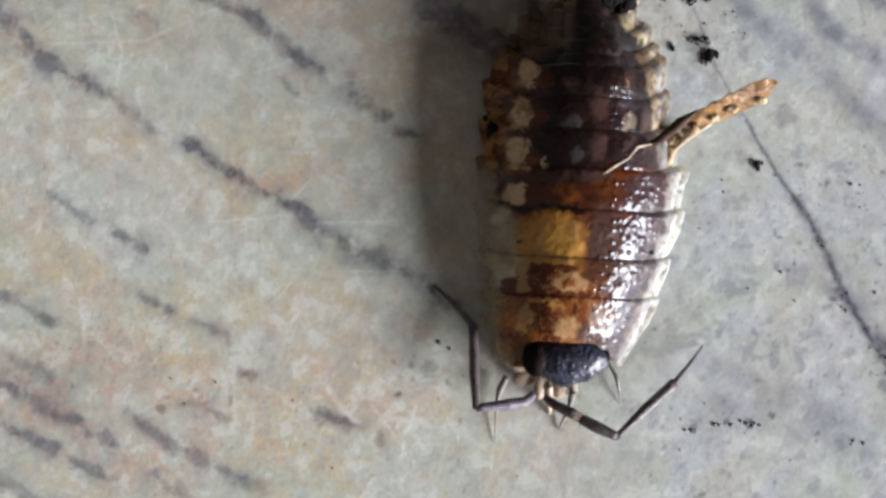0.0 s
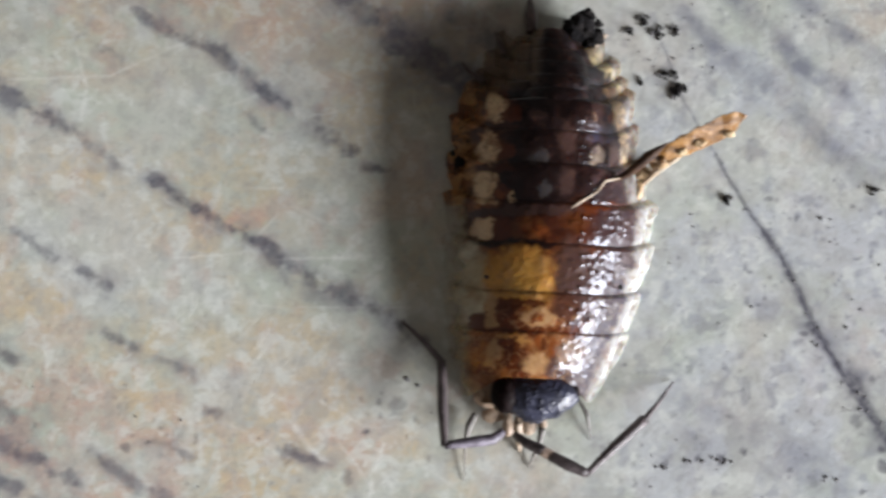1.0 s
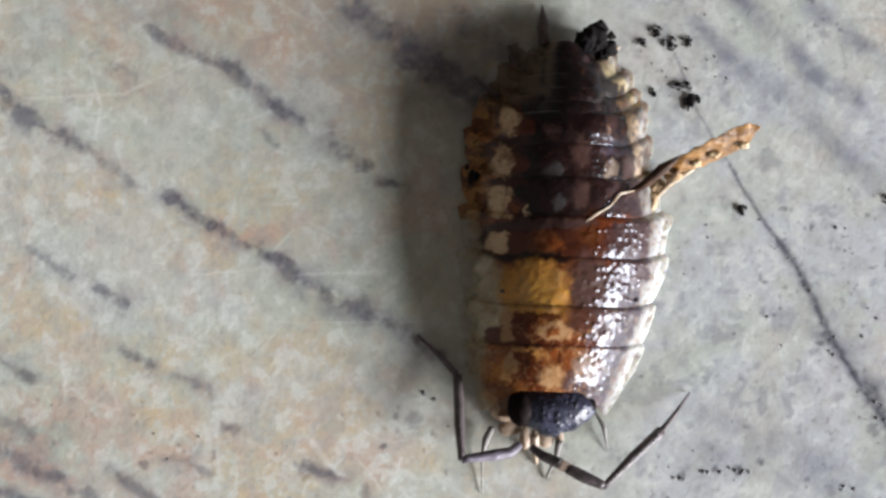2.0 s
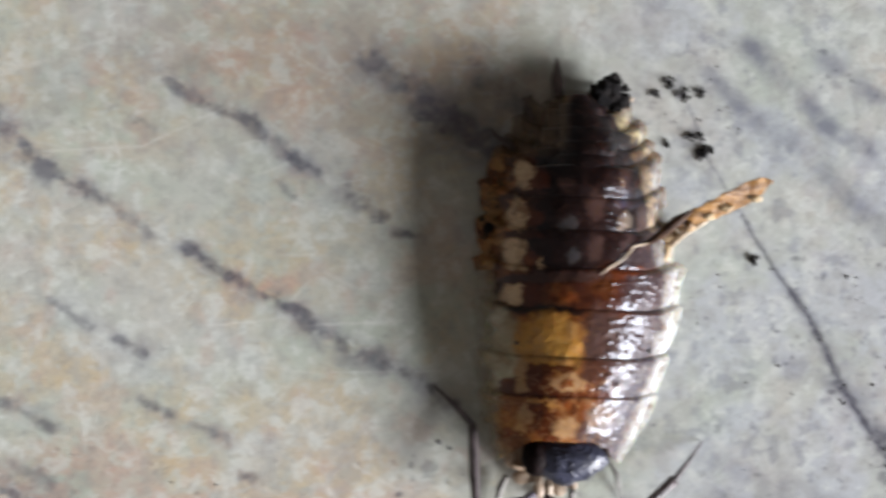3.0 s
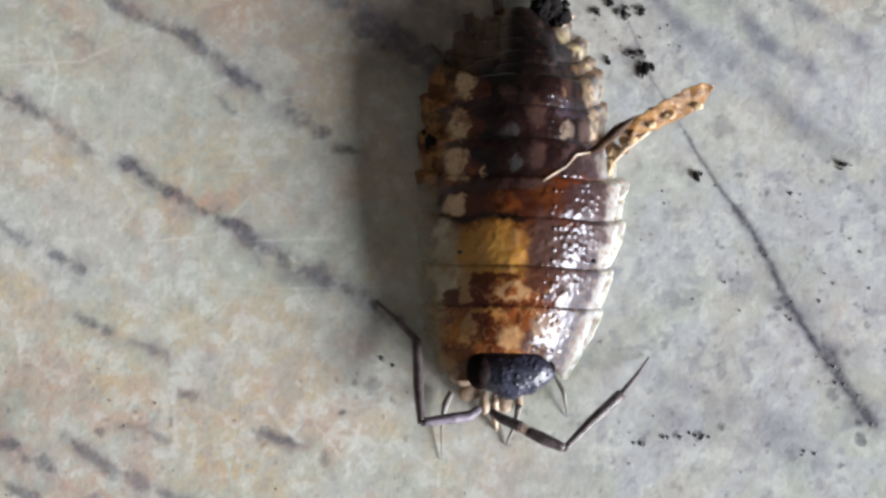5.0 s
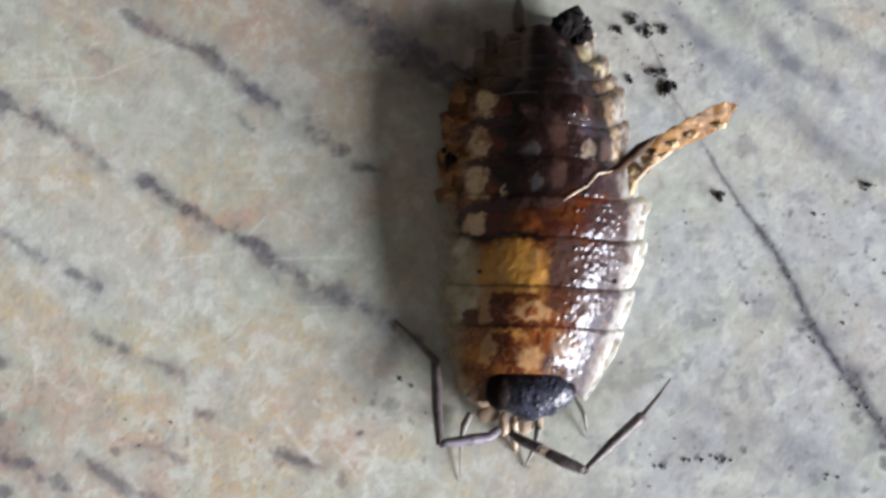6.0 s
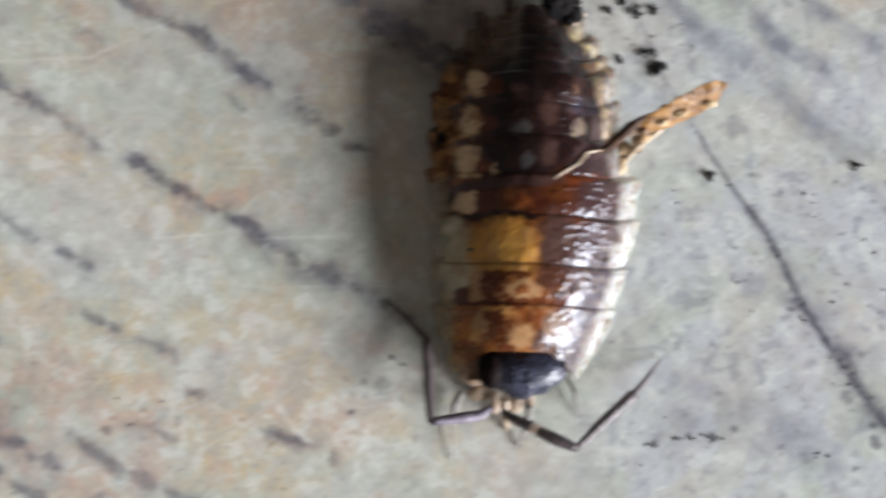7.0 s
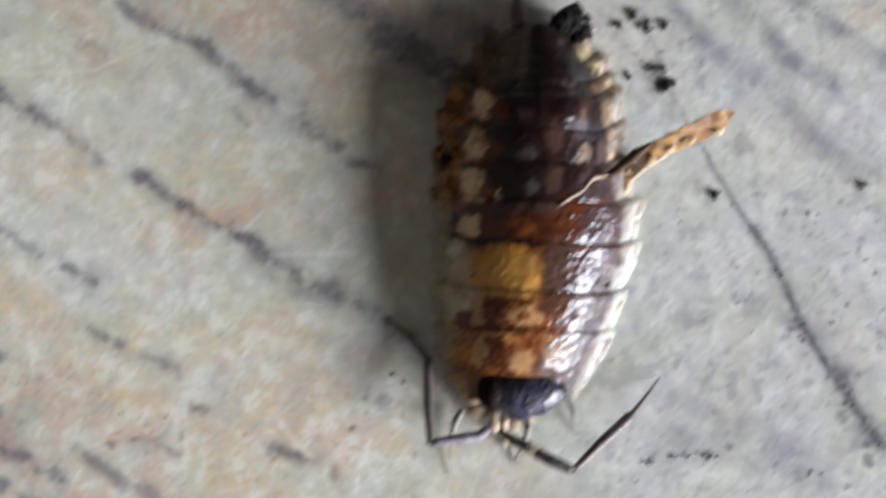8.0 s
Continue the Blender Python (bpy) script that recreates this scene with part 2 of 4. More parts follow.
def step(v, lo, hi):
    t = np.clip((v - lo) / (hi - lo), 0, 1)
    return t * t * (3 - 2 * t)


def along(x, y, line):
    """Distance from a polyline, and the length along it."""
    best, where, run = np.full_like(x, 1e9), np.zeros_like(x), 0.0
    for (ax, ay), (bx, by) in zip(line, line[1:]):
        dx, dy = bx - ax, by - ay
        n = math.hypot(dx, dy)
        t = np.clip(((x - ax) * dx + (y - ay) * dy) / n**2, 0, 1)
        d = np.hypot(x - ax - t * dx, y - ay - t * dy)
        near = d < best
        best, where = np.where(near, d, best), np.where(near, run + t * n, where)
        run += n
    return best, where


def tube(points, radii, sides=10):
    """Closed tapered tube through points: vertices and faces."""
    pts = [Vector(p) for p in points]
    verts, faces = [], []
    for i, p in enumerate(pts):
        d = (pts[min(i + 1, len(pts) - 1)] - pts[max(i - 1, 0)]).normalized()
        a = d.cross(Vector((0, 0, 1)))
        a = a.normalized() if a.length > 1e-4 else Vector((1, 0, 0))
        b = a.cross(d).normalized()
        for k in range(sides):
            w = 2 * math.pi * k / sides
            verts.append((p + (a * math.cos(w) + b * math.sin(w)) * radii[i]) * MM)
    for i in range(len(pts) - 1):
        for k in range(sides):
            a, b = i * sides + k, i * sides + (k + 1) % sides
            faces.append((a, b, b + sides, a + sides))
    faces.append(tuple(range(sides))[::-1])
    faces.append(tuple(range((len(pts) - 1) * sides, len(pts) * sides)))
    return verts, faces


def limb(name, points, radii, material, parent=None, label="", fine=5):
    """A limb segment bent smoothly through its points, swollen as the radii say."""
    pts, rad = [], []
    for (p, q, r, s) in zip(points, points[1:], radii, radii[1:]):
        for k in range(fine):
            f = k / fine
            pts.append(Vector(p).lerp(Vector(q), f))
            rad.append(r + (s - r) * f)
    pts.append(Vector(points[-1]))
    rad.append(radii[-1])
    v, f = tube(pts, rad)
    return link_mesh(name, v, f, material, parent, label)


def lump(name, centre, size, material, seed, parent=None, label="", rugged=0.35, detail=3):
    """An irregular crumb."""
    bm = bmesh.new()
    bmesh.ops.create_icosphere(bm, subdivisions=detail, radius=1.0)
    off = Vector((seed * 3.1, seed * 1.7, seed * 2.3))
    for v in bm.verts:
        n = noise.noise(v.co * 1.3 + off) * rugged + noise.noise(v.co * 3.1 + off) * rugged * 0.6
        c = v.co * (1 + n)
        v.co = Vector((centre[0] + c.x * size[0], centre[1] + c.y * size[1], max(centre[2] + c.z * size[2], 0.002))) * MM
    me = bpy.data.meshes.new(name)
    bm.to_mesh(me)
    bm.free()
    me.polygons.foreach_set("use_smooth", [True] * len(me.polygons))
    me.materials.append(material)
    ob = new(name, me)
    if parent is not None:
        ob.parent = parent
    if label:
        ob["label"] = label
    return ob


# ---- the room ----
def build_room():
    r, t = ROOM, 0.12
    for name, lo, hi in (
        ("wall_west", (-r - t, SOUTH - t, 0), (-r, r + t, TALL)),
        ("wall_north", (-r, r, 0), (r, r + t, TALL)),
        ("wall_south", (-r, SOUTH - t, 0), (r, SOUTH, TALL)),
    ):
        box(name, lo, hi, WALL, kind="structure", label="plain grey painted wall", category="wall")
    y0, y1, z0, z1 = WIN_Y - WIN_W / 2, WIN_Y + WIN_W / 2, WIN_Z - WIN_H / 2, WIN_Z + WIN_H / 2
    wall = new("wall_east")
    tagged(wall, "plain painted wall with a window opening", "wall", "", "structure")
    for lo, hi in (
        ((r, SOUTH - t, 0), (r + t, y0, TALL)),
        ((r, y1, 0), (r + t, r + t, TALL)),
        ((r, y0, 0), (r + t, y1, z0)),
        ((r, y0, z1), (r + t, y1, TALL)),
    ):
        box("wall_panel", lo, hi, WALL, wall)
    win = new("window_1")
    tagged(win, "white painted window letting in daylight", "window", "", "structure")
    f = 0.05
    for name, lo, hi in (
        ("window_frame", (r + 0.03, y0, z0), (r + 0.09, y0 + f, z1)),
        ("window_frame", (r + 0.03, y1 - f, z0), (r + 0.09, y1, z1)),
        ("window_frame", (r + 0.03, y0 + f, z0), (r + 0.09, y1 - f, z0 + f)),
        ("window_frame", (r + 0.03, y0 + f, z1 - f), (r + 0.09, y1 - f, z1)),
    ):
        box(name, lo, hi, FRAME, win)
    box("ceiling", (-r - t, SOUTH - t, TALL), (r + t, r + t, TALL + 0.1), WALL, kind="structure", label="plain painted ceiling", category="ceiling")


build_room()

# ---- the tile ----
STREAKS = [  # line, width, strength, length of a dash
    ([(-11.92, 10.21), (-10.76, 9.14), (-9.68, 7.96)], 0.42, 0.85, 0.8),
    ([(-9.23, 7.61), (-8.32, 7.14), (-7.24, 6.52)], 0.34, 0.85, 0.6),
    ([(-7.20, 6.42), (-6.25, 5.84), (-5.36, 5.19)], 0.30, 0.50, 0.6),
    ([(-4.16, 4.61), (-3.38, 4.14), (-2.61, 3.62)], 0.22, 1.0, 0.9),
    ([(-2.29, 3.53), (-1.29, 2.89), (-0.07, 2.08)], 0.24, 0.95, 0.7),
    ([(0.07, 1.94), (1.32, 1.25), (2.73, 0.55)], 0.34, 0.85, 0.7),
    ([(-4.90, 10.55), (-3.53, 9.78), (-2.20, 9.32)], 0.26, 0.75, 0.9),
    ([(-1.94, 9.16), (-1.20, 8.49)], 0.28, 0.85, 0.7),
]
STREAKS_NORTH = [
    ([(-0.74, 8.10), (0.57, 7.30)], 0.26, 0.95, 0.6),
    ([(1.45, 6.80), (2.77, 5.77)], 0.36, 0.85, 0.7),
    ([(3.22, 5.17), (4.03, 4.90)], 0.20, 0.8, 0.7),
    ([(2.30, 0.80), (3.50, 0.15), (4.50, -0.45)], 0.34, 0.75, 0.8), ([(4.83, -0.84), (5.33, -1.11)], 0.26, 0.6, 0.8),
    ([(2.39, 11.50), (3.39, 10.59), (4.58, 9.68), (5.79, 8.97)], 0.46, 0.85, 0.9),
    ([(4.38, 9.78), (6.19, 8.66), (8.61, 7.23)], 0.60, 0.9, 1.0),
    ([(6.02, 11.30), (7.23, 10.08), (8.64, 9.06)], 0.50, 0.6, 1.0),
]
FAINT = [
    ([(-9.17, 2.83), (-8.29, 2.38), (-7.44, 1.81)], 0.17, 0.50, 0.7), ([(-6.56, 1.36), (-5.73, 0.85)], 0.20, 0.75, 0.6),
    ([(-10.60, -0.57), (-9.82, -1.03), (-8.83, -1.62)], 0.22, 0.70, 0.7), ([(-5.90, -0.68), (-4.74, -1.28)], 0.17, 0.72, 0.6), ([(-3.95, -1.55), (-2.58, -2.25)], 0.18, 0.55, 0.6), ([(-2.35, -3.31), (-1.96, -3.57)], 0.16, 0.6, 0.6),
]
FAINT_SOUTH = [
    ([(-11.84, -3.00), (-10.01, -4.07), (-8.53, -4.94), (-6.87, -5.94)], 0.26, 0.80, 0.8), ([(-11.44, -4.57), (-10.12, -5.37), (-8.53, -6.26), (-6.86, -7.17)], 0.24, 0.75, 0.8),
    ([(-6.39, -4.95), (-4.61, -5.99), (-2.83, -6.84), (-1.44, -7.53)], 0.22, 0.62, 0.7), ([(-5.39, -7.08), (-4.21, -7.69), (-2.43, -8.80)], 0.24, 0.6, 0.8), ([(-11.81, -6.73), (-9.88, -7.73), (-7.54, -9.14)], 0.30, 0.6, 0.8),
    ([(0.20, -4.74), (1.83, -5.33)], 0.15, 0.75, 0.5), ([(-6.77, 9.77), (-5.23, 8.83)], 0.24, 0.4, 0.8), ([(-1.11, 7.01), (-0.41, 6.52)], 0.18, 0.5, 0.6),
    ([(-10.29, -2.80), (-8.93, -3.63)], 0.22, 0.45, 0.7), ([(-4.23, -4.40), (-2.84, -5.11)], 0.18, 0.4, 0.7),
]
CLOUDS = [  # soft blue-grey streaks
    ([(14.76, 10.90), (15.88, 9.76), (17.74, 8.42)], 0.42, 0.75, 1.2),
    ([(16.35, 11.93), (17.79, 10.48), (19.02, 9.04), (20.69, 8.00)], 0.45, 0.8, 1.2),
    ([(19.07, 11.52), (21.16, 10.07), (22.84, 9.03)], 0.42, 0.65, 1.2),
    ([(18.16, 8.21), (20.02, 6.34), (21.89, 4.88)], 0.42, 0.65, 1.1),
]
CLOUDS_EAST = [
    ([(19.65, -0.65), (20.88, -2.11), (22.34, -2.96)], 0.6, 0.5, 0.8), ([(17.39, 0.36), (18.83, -0.26), (20.25, -1.49)], 0.35, 0.5, 0.8), ([(20.64, -2.01), (22.31, -2.53)], 0.35, 0.7, 0.8), ([(14.59, -3.04), (16.21, -3.76), (17.21, -4.68)], 0.5, 0.35, 0.8), ([(17.59, -5.68), (20.05, -6.33)], 0.4, 0.4, 0.8),
    ([(15.17, -4.84), (17.47, -4.49), (19.53, -5.76)], 0.8, 0.5, 0.8),
    ([(20.36, -6.39), (21.45, -4.99), (22.30, -4.60)], 0.4, 0.4, 0.6),
]
CRACK = [  # line, width, strength, dash
    ([(13.97, 9.77), (14.80, 7.61), (15.91, 5.76)], 0.042, 0.65, 0.6),
    ([(13.97, 9.77), (13.47, 8.64), (13.10, 7.62)], 0.028, 0.35, 0.6),
    ([(15.91, 5.76), (17.02, 3.86), (18.08, 2.45)], 0.075, 0.9, 0.5),
    ([(17.63, 3.07), (18.34, 2.00), (18.88, 0.96), (19.57, -0.55)], 0.15, 1.0, 0.35),
    ([(19.57, -0.55), (20.36, -1.85), (21.11, -3.03), (21.79, -4.01), (22.50, -5.01)], 0.17, 1.0, 0.4),
    ([(20.88, -2.21), (21.69, -3.76), (22.61, -5.02)], 0.30, 0.9, 0.4),
    ([(19.34, -0.44), (19.75, -0.86)], 0.20, 1.0, 0.3),
]
SMUDGES = [  # dark brown-violet stains: place, reach x, reach y, strength
    ((5.79, 8.91), 1.3, 0.75, 0.85), ((4.58, 9.72), 1.0, 0.5, 0.8), ((7.40, 8.15), 1.0, 0.8, 0.8), ((2.79, 11.09), 0.7, 0.5, 0.55), ((6.62, 10.69), 1.6, 0.9, 0.5),
    ((21.08, -2.52), 0.7, 0.4, 0.5), ((21.78, -4.38), 0.45, 0.5, 0.6), ((20.57, -6.40), 0.5, 0.4, 0.5), ((1.65, 0.66), 0.9, 0.4, 0.4),
]
FILM_SHADE = [  # thin brown dirt, with painted shade north-west of the tail: place, reach x, reach y, strength
    ((1.77, 9.68), 1.7, 1.4, 0.35), ((-4.75, 11.29), 3.2, 0.9, 0.32), ((-8.85, 10.29), 1.6, 1.2, 0.25), ((0.50, 12.00), 9.0, 2.6, 0.26), ((4.60, 10.20), 2.6, 2.0, 0.55), ((6.40, 8.60), 1.6, 1.4, 0.50), ((-8.76, -3.49), 2.0, 1.0, 0.25),
]
SPOTS = [  # small dark blots: place, reach, strength
    ((19.34, -0.47), 0.22, 0.9), ((19.06, -0.83), 0.16, 0.8), ((20.56, -2.47), 0.18, 0.9), ((21.42, -3.44), 0.24, 0.8), ((21.03, -3.94), 0.26, 0.55), ((21.99, -4.86), 0.22, 0.95), ((22.01, -5.52), 0.30, 0.8), ((21.25, -2.56), 0.22, 0.55),
]
SPOTS_EAST = [
    ((21.79, -2.37), 0.20, 0.6), ((14.93, -1.94), 0.16, 0.4), ((16.27, -1.96), 0.15, 0.45), ((12.63, -1.95), 0.10, 0.8), ((14.10, -5.42), 0.18, 0.7), ((15.19, -5.24), 0.16, 0.7), ((16.05, -5.26), 0.20, 0.85), ((16.83, -4.97), 0.16, 0.75),
    ((16.31, -3.82), 0.16, 0.5), ((14.32, -3.64), 0.16, 0.35), ((18.38, -3.90), 0.18, 0.4), ((15.06, -4.35), 0.16, 0.3), ((19.44, -6.02), 0.22, 0.4), ((21.30, -6.39), 0.15, 0.7), ((19.88, -2.71), 0.22, 0.3), ((16.98, 0.57), 0.12, 0.5), ((18.90, -1.18), 0.16, 0.4),
]
SPOTS_WEST = [
    ((-1.93, -3.49), 0.24, 0.4), ((-5.13, -4.64), 0.20, 0.6), ((0.58, -4.70), 0.20, 0.5), ((2.62, -5.76), 0.26, 0.45), ((3.32, -4.10), 0.14, 0.9), ((4.31, -3.14), 0.30, 0.45), ((3.62, -3.19), 0.14, 0.5), ((-7.07, -5.62), 0.36, 0.5), ((-5.09, -5.84), 0.30, 0.4), ((-5.78, -0.83), 0.14, 0.5), ((-7.64, -5.61), 0.2, 0.5),
]
WARM = [  # place, reach x, reach y, strength
    ((-6.96, 4.94), 2.4, 1.3, 0.50), ((-2.87, 3.11), 2.6, 1.3, 0.45), ((-0.55, -0.90), 4.0, 1.3, 0.15), ((-0.85, -6.22), 2.6, 1.2, 0.5), ((-1.09, 3.10), 0.7, 0.35, 0.9), ((-8.16, 0.42), 1.6, 1.2, 0.30),
    ((5.00, 10.28), 2.6, 2.0, 0.70), ((-4.78, 8.89), 2.2, 1.2, 0.25), ((1.59, -4.52), 3.5, 1.6, 0.40), ((1.76, 9.08), 1.5, 1.4, 0.42),
    ((0.49, 3.07), 1.2, 1.0, 0.35), ((-3.92, -3.21), 2.4, 1.0, 0.34),
]
PINK = [
    ((-1.40, 3.30), 0.9, 0.35, 1.0),     ((0.00, 11.60), 8.0, 2.6, 0.42), ((-6.40, 8.40), 2.6, 0.8, 0.35),     ((-1.09, 3.10), 0.75, 0.34, 1.0), ((-9.51, -4.19), 3.0, 1.7, 0.8), ((-5.60, -6.18), 2.4, 1.0, 0.6), ((2.23, -4.39), 0.8, 0.45, 0.7), ((-10.24, 4.70), 0.8, 0.5, 0.3), ((-1.09, 3.39), 0.35, 0.25, 0.6), ((2.09, -4.23), 0.9, 0.5, 0.60), ((-8.18, -2.92), 2.4, 1.2, 0.7),
    ((-4.71, -4.17), 2.4, 1.0, 0.62), ((3.18, -4.56), 1.4, 0.8, 0.6), ((-1.18, -4.45), 1.8, 0.8, 0.5), ((22.02, 10.69), 1.4, 0.8, 0.35), ((18.96, 6.14), 1.2, 0.7, 0.22),
]
PINK_NORTH = [
    ((4.60, 10.69), 1.6, 1.0, 0.6), ((7.03, 10.69), 1.4, 1.2, 0.5), ((-7.92, 6.13), 0.7, 0.3, 0.3), ((21.54, -0.89), 0.9, 1.2, 0.28), ((0.81, -2.91), 2.4, 0.8, 0.25),
]
GLAZE = [  # thin pale lines
    ([(0.74, -3.98), (1.26, -4.71), (1.84, -5.24)], 0.10, 0.7, 2.0), ([(3.39, -6.49), (3.54, -5.62), (3.86, -4.66)], 0.07, 0.8, 2.0), ([(1.66, -3.10), (2.54, -3.62), (3.22, -4.00)], 0.06, 0.7, 2.0), ([(1.93, -5.79), (2.51, -6.48)], 0.10, 0.5, 2.0),
    ([(-0.12, 1.88), (2.27, 1.95), (3.67, 2.03)], 0.05, 0.5, 2.0),
    ([(-4.85, 0.76), (0.45, 0.18), (5.05, 0.20)], 0.03, 0.3, 2.0),
    ([(1.60, -3.72), (2.77, -5.14), (3.55, -6.36)], 0.04, 0.7, 2.0),
    ([(-6.92, 9.30), (-6.54, 7.91), (-6.75, 6.72)], 0.05, 0.5, 2.0),
    ([(-9.26, 8.12), (-5.76, 8.30), (-2.80, 9.69)], 0.04, 0.4, 2.0),
    ([(-3.47, 1.93), (-1.11, 2.09), (0.10, 3.47)], 0.03, 0.5, 2.0),
]


def build_tile():
    gap = 0.06
    far = [40, 80, 200, 500, 1000, 1500 + 120]
    xs = np.r_[[-v for v in far[::-1]], np.arange(-12.5, 25.5, gap), far]
    ys = np.r_[[-2020], [-v for v in far[::-1]], np.arange(-10.0, 15.5, gap), far]
    gx, gy = np.meshgrid(xs, ys)
    x, y = gx.ravel(), gy.ravel()
    jx = x + (fbm(x, y, 1.1, 3) - 0.5) * 0.5 + (fbm(x, y, 0.3, 5) - 0.5) * 0.22
    jy = y + (fbm(x, y, 1.1, 4) - 0.5) * 0.5 + (fbm(x, y, 0.3, 6) - 0.5) * 0.22
    lx = x + (fbm(x, y, 0.35, 13) - 0.5) * 0.10
    ly = y + (fbm(x, y, 0.35, 14) - 0.5) * 0.10
    dark, warm, pink, white, pale, film_shade = (np.zeros_like(x) for _ in range(6))
    blot, speck, soft, clot = fbm(x, y, 0.32, 7), fbm(x, y, 0.13, 8), fbm(x, y, 0.9, 9), fbm(x, y, 0.46, 27, 4, 0.6)
    for n, (line, width, force, dash) in enumerate(STREAKS + STREAKS_NORTH + FAINT + FAINT_SOUTH):
        d, run = along(jx, jy, line)
        dots = fbm(run, d * 1.2, dash * 0.8, 20 + n, 3, 0.6)
        ridge = np.exp(-((d / (width * 1.15)) ** 2))
        body = step(0.80 * ridge + 0.95 * (clot - 0.5) + 0.75 * (dots - 0.5), 0.28, 0.86) * step(ridge, 0.04, 0.4)
        dark = np.maximum(dark, 0.76 * force * body * (0.50 + 0.50 * step(0.6 * blot + 0.4 * speck, 0.36, 0.62)))
        pale = np.maximum(pale, force * 0.75 * np.exp(-((d / (width * 1.8)) ** 2)) * (0.15 + 0.85 * step(0.5 * soft + 0.5 * clot, 0.36, 0.60)))
        film_shade = np.maximum(film_shade, 0.55 * force * np.exp(-((d / (width * 1.3)) ** 2)) * step(fbm(x, y, 1.4, 24), 0.48, 0.66))
        pink = np.maximum(pink, 0.55 * np.exp(-((d / (width * 1.6)) ** 2)) * step(fbm(run, d, 1.2, 50 + n), 0.5, 0.75))
    for n, (line, width, force, dash) in enumerate(CLOUDS + CLOUDS_EAST):
        d, run = along(jx, jy, line)
        pale = np.maximum(pale, 1.7 * force * np.exp(-((d / width) ** 2)) * (0.35 + 0.65 * step(fbm(run, d, dash, 70 + n), 0.3, 0.7)) * (0.5 + 0.5 * blot))
    for n, (line, width, force, dash) in enumerate(CRACK):
        d, run = along(lx, ly, line)
        ragged = 0.45 + 1.1 * fbm(run, d, dash, 90 + n, 3)
        dark = np.maximum(dark, force * np.exp(-((d / (width * 0.95 * ragged)) ** 2)) * (0.70 + 0.30 * step(speck, 0.3, 0.6)))
        pale = np.maximum(pale, 0.45 * force * np.exp(-((d / (width * 2.6)) ** 2)) * step(blot, 0.3, 0.65))
    for (c, rx, ry, force) in SMUDGES:
        e = np.exp(-(((jx - c[0]) / rx) ** 2) - ((jy - c[1]) / ry) ** 2)
        pale = np.maximum(pale, force * e * (0.55 + 0.45 * step(blot, 0.25, 0.65)))
        dark = np.maximum(dark, 0.55 * force * e * step(soft, 0.45, 0.7))
    for c, r, force in SPOTS + SPOTS_EAST + SPOTS_WEST:
        d2 = ((jx - c[0]) ** 2 + (jy - c[1]) ** 2) / r**2
        dark = np.maximum(dark, 0.9 * force * step(1.25 - d2 + 1.2 * (speck - 0.5), 0.0, 1.1))
    # brown dirt, and the soft shadow by the tail put into the colour
    for (c, rx, ry, force) in FILM_SHADE:
        e = np.exp(-(((jx - c[0]) / rx) ** 2) - ((jy - c[1]) / ry) ** 2)
        film_shade = np.maximum(film_shade, 1.1 * force * e * (0.65 + 0.35 * step(fbm(x, y, 0.7, 23), 0.3, 0.65)))
    for (c, rx, ry, force) in WARM:
        warm = np.maximum(warm, force * np.exp(-(((jx - c[0]) / rx) ** 2) - ((jy - c[1]) / ry) ** 2) * 1.2)
    for (c, rx, ry, force) in PINK + PINK_NORTH:
        e = np.exp(-(((jx - c[0]) / rx) ** 2) - ((jy - c[1]) / ry) ** 2)
        pink = np.maximum(pink, force * e * step(fbm(x, y, 0.5, 10), 0.25, 0.6) * 1.2)
    for n, (line, width, force, dash) in enumerate(GLAZE):
        d, run = along(lx, ly, line)
        white = np.maximum(white, force * np.exp(-((d / width) ** 2)) * step(fbm(run, d, 0.8, 120 + n), 0.25, 0.6))
    # worn glaze: many fine pale scratches in all directions
    rng = np.random.default_rng(31)
    nx, ny = len(xs), len(ys)
    wide = white.reshape(ny, nx)
    for _ in range(520):
        cx, cy = rng.uniform(-12, 24), rng.uniform(-9.5, 15)
        ln, turn = rng.gamma(2.0, 0.42) + 0.35, rng.choice([0.35, 1.2, -0.75, 2.0, -0.2, 2.6]) + rng.normal(0, 0.25)
        dx, dy = math.cos(turn) * ln / 2, math.sin(turn) * ln / 2
        i0, i1 = np.searchsorted(xs, [cx - abs(dx) - 0.3, cx + abs(dx) + 0.3])
        j0, j1 = np.searchsorted(ys, [cy - abs(dy) - 0.3, cy + abs(dy) + 0.3])
        if i1 <= i0 or j1 <= j0:
            continue
        px, py = gx[j0:j1, i0:i1], gy[j0:j1, i0:i1]
        d, run = along(px, py, [(cx - dx, cy - dy), (cx + dx * 0.1, cy + dy * 0.1 + rng.normal(0, 0.06)), (cx + dx, cy + dy)])
        fade = np.sin(np.clip(run / ln, 0, 1) * math.pi)
        force = rng.uniform(0.08, 0.34) * (0.45 if cx > 10 else 1.0)
        wide[j0:j1, i0:i1] = np.maximum(wide[j0:j1, i0:i1], force * fade * np.exp(-((d / rng.uniform(0.03, 0.09)) ** 2)))
    white = wide.ravel() * (1 - 0.85 * np.clip(film_shade, 0, 1))
    # small dirt freckles, thicker to the south-east
    field = step(x + 0.25 * -y, 8, 17) * 0.75 + 0.25 + 0.45 * step(-y, 0.5, 4) * (1 - step(x, 6, 12))
    fleck = step(fbm(x, y, 0.24, 11, 2), 0.72, 0.90) * step(fbm(x, y, 1.5, 12, 3), 0.38, 0.66)
    dark = np.maximum(dark, fleck * field * 0.60)
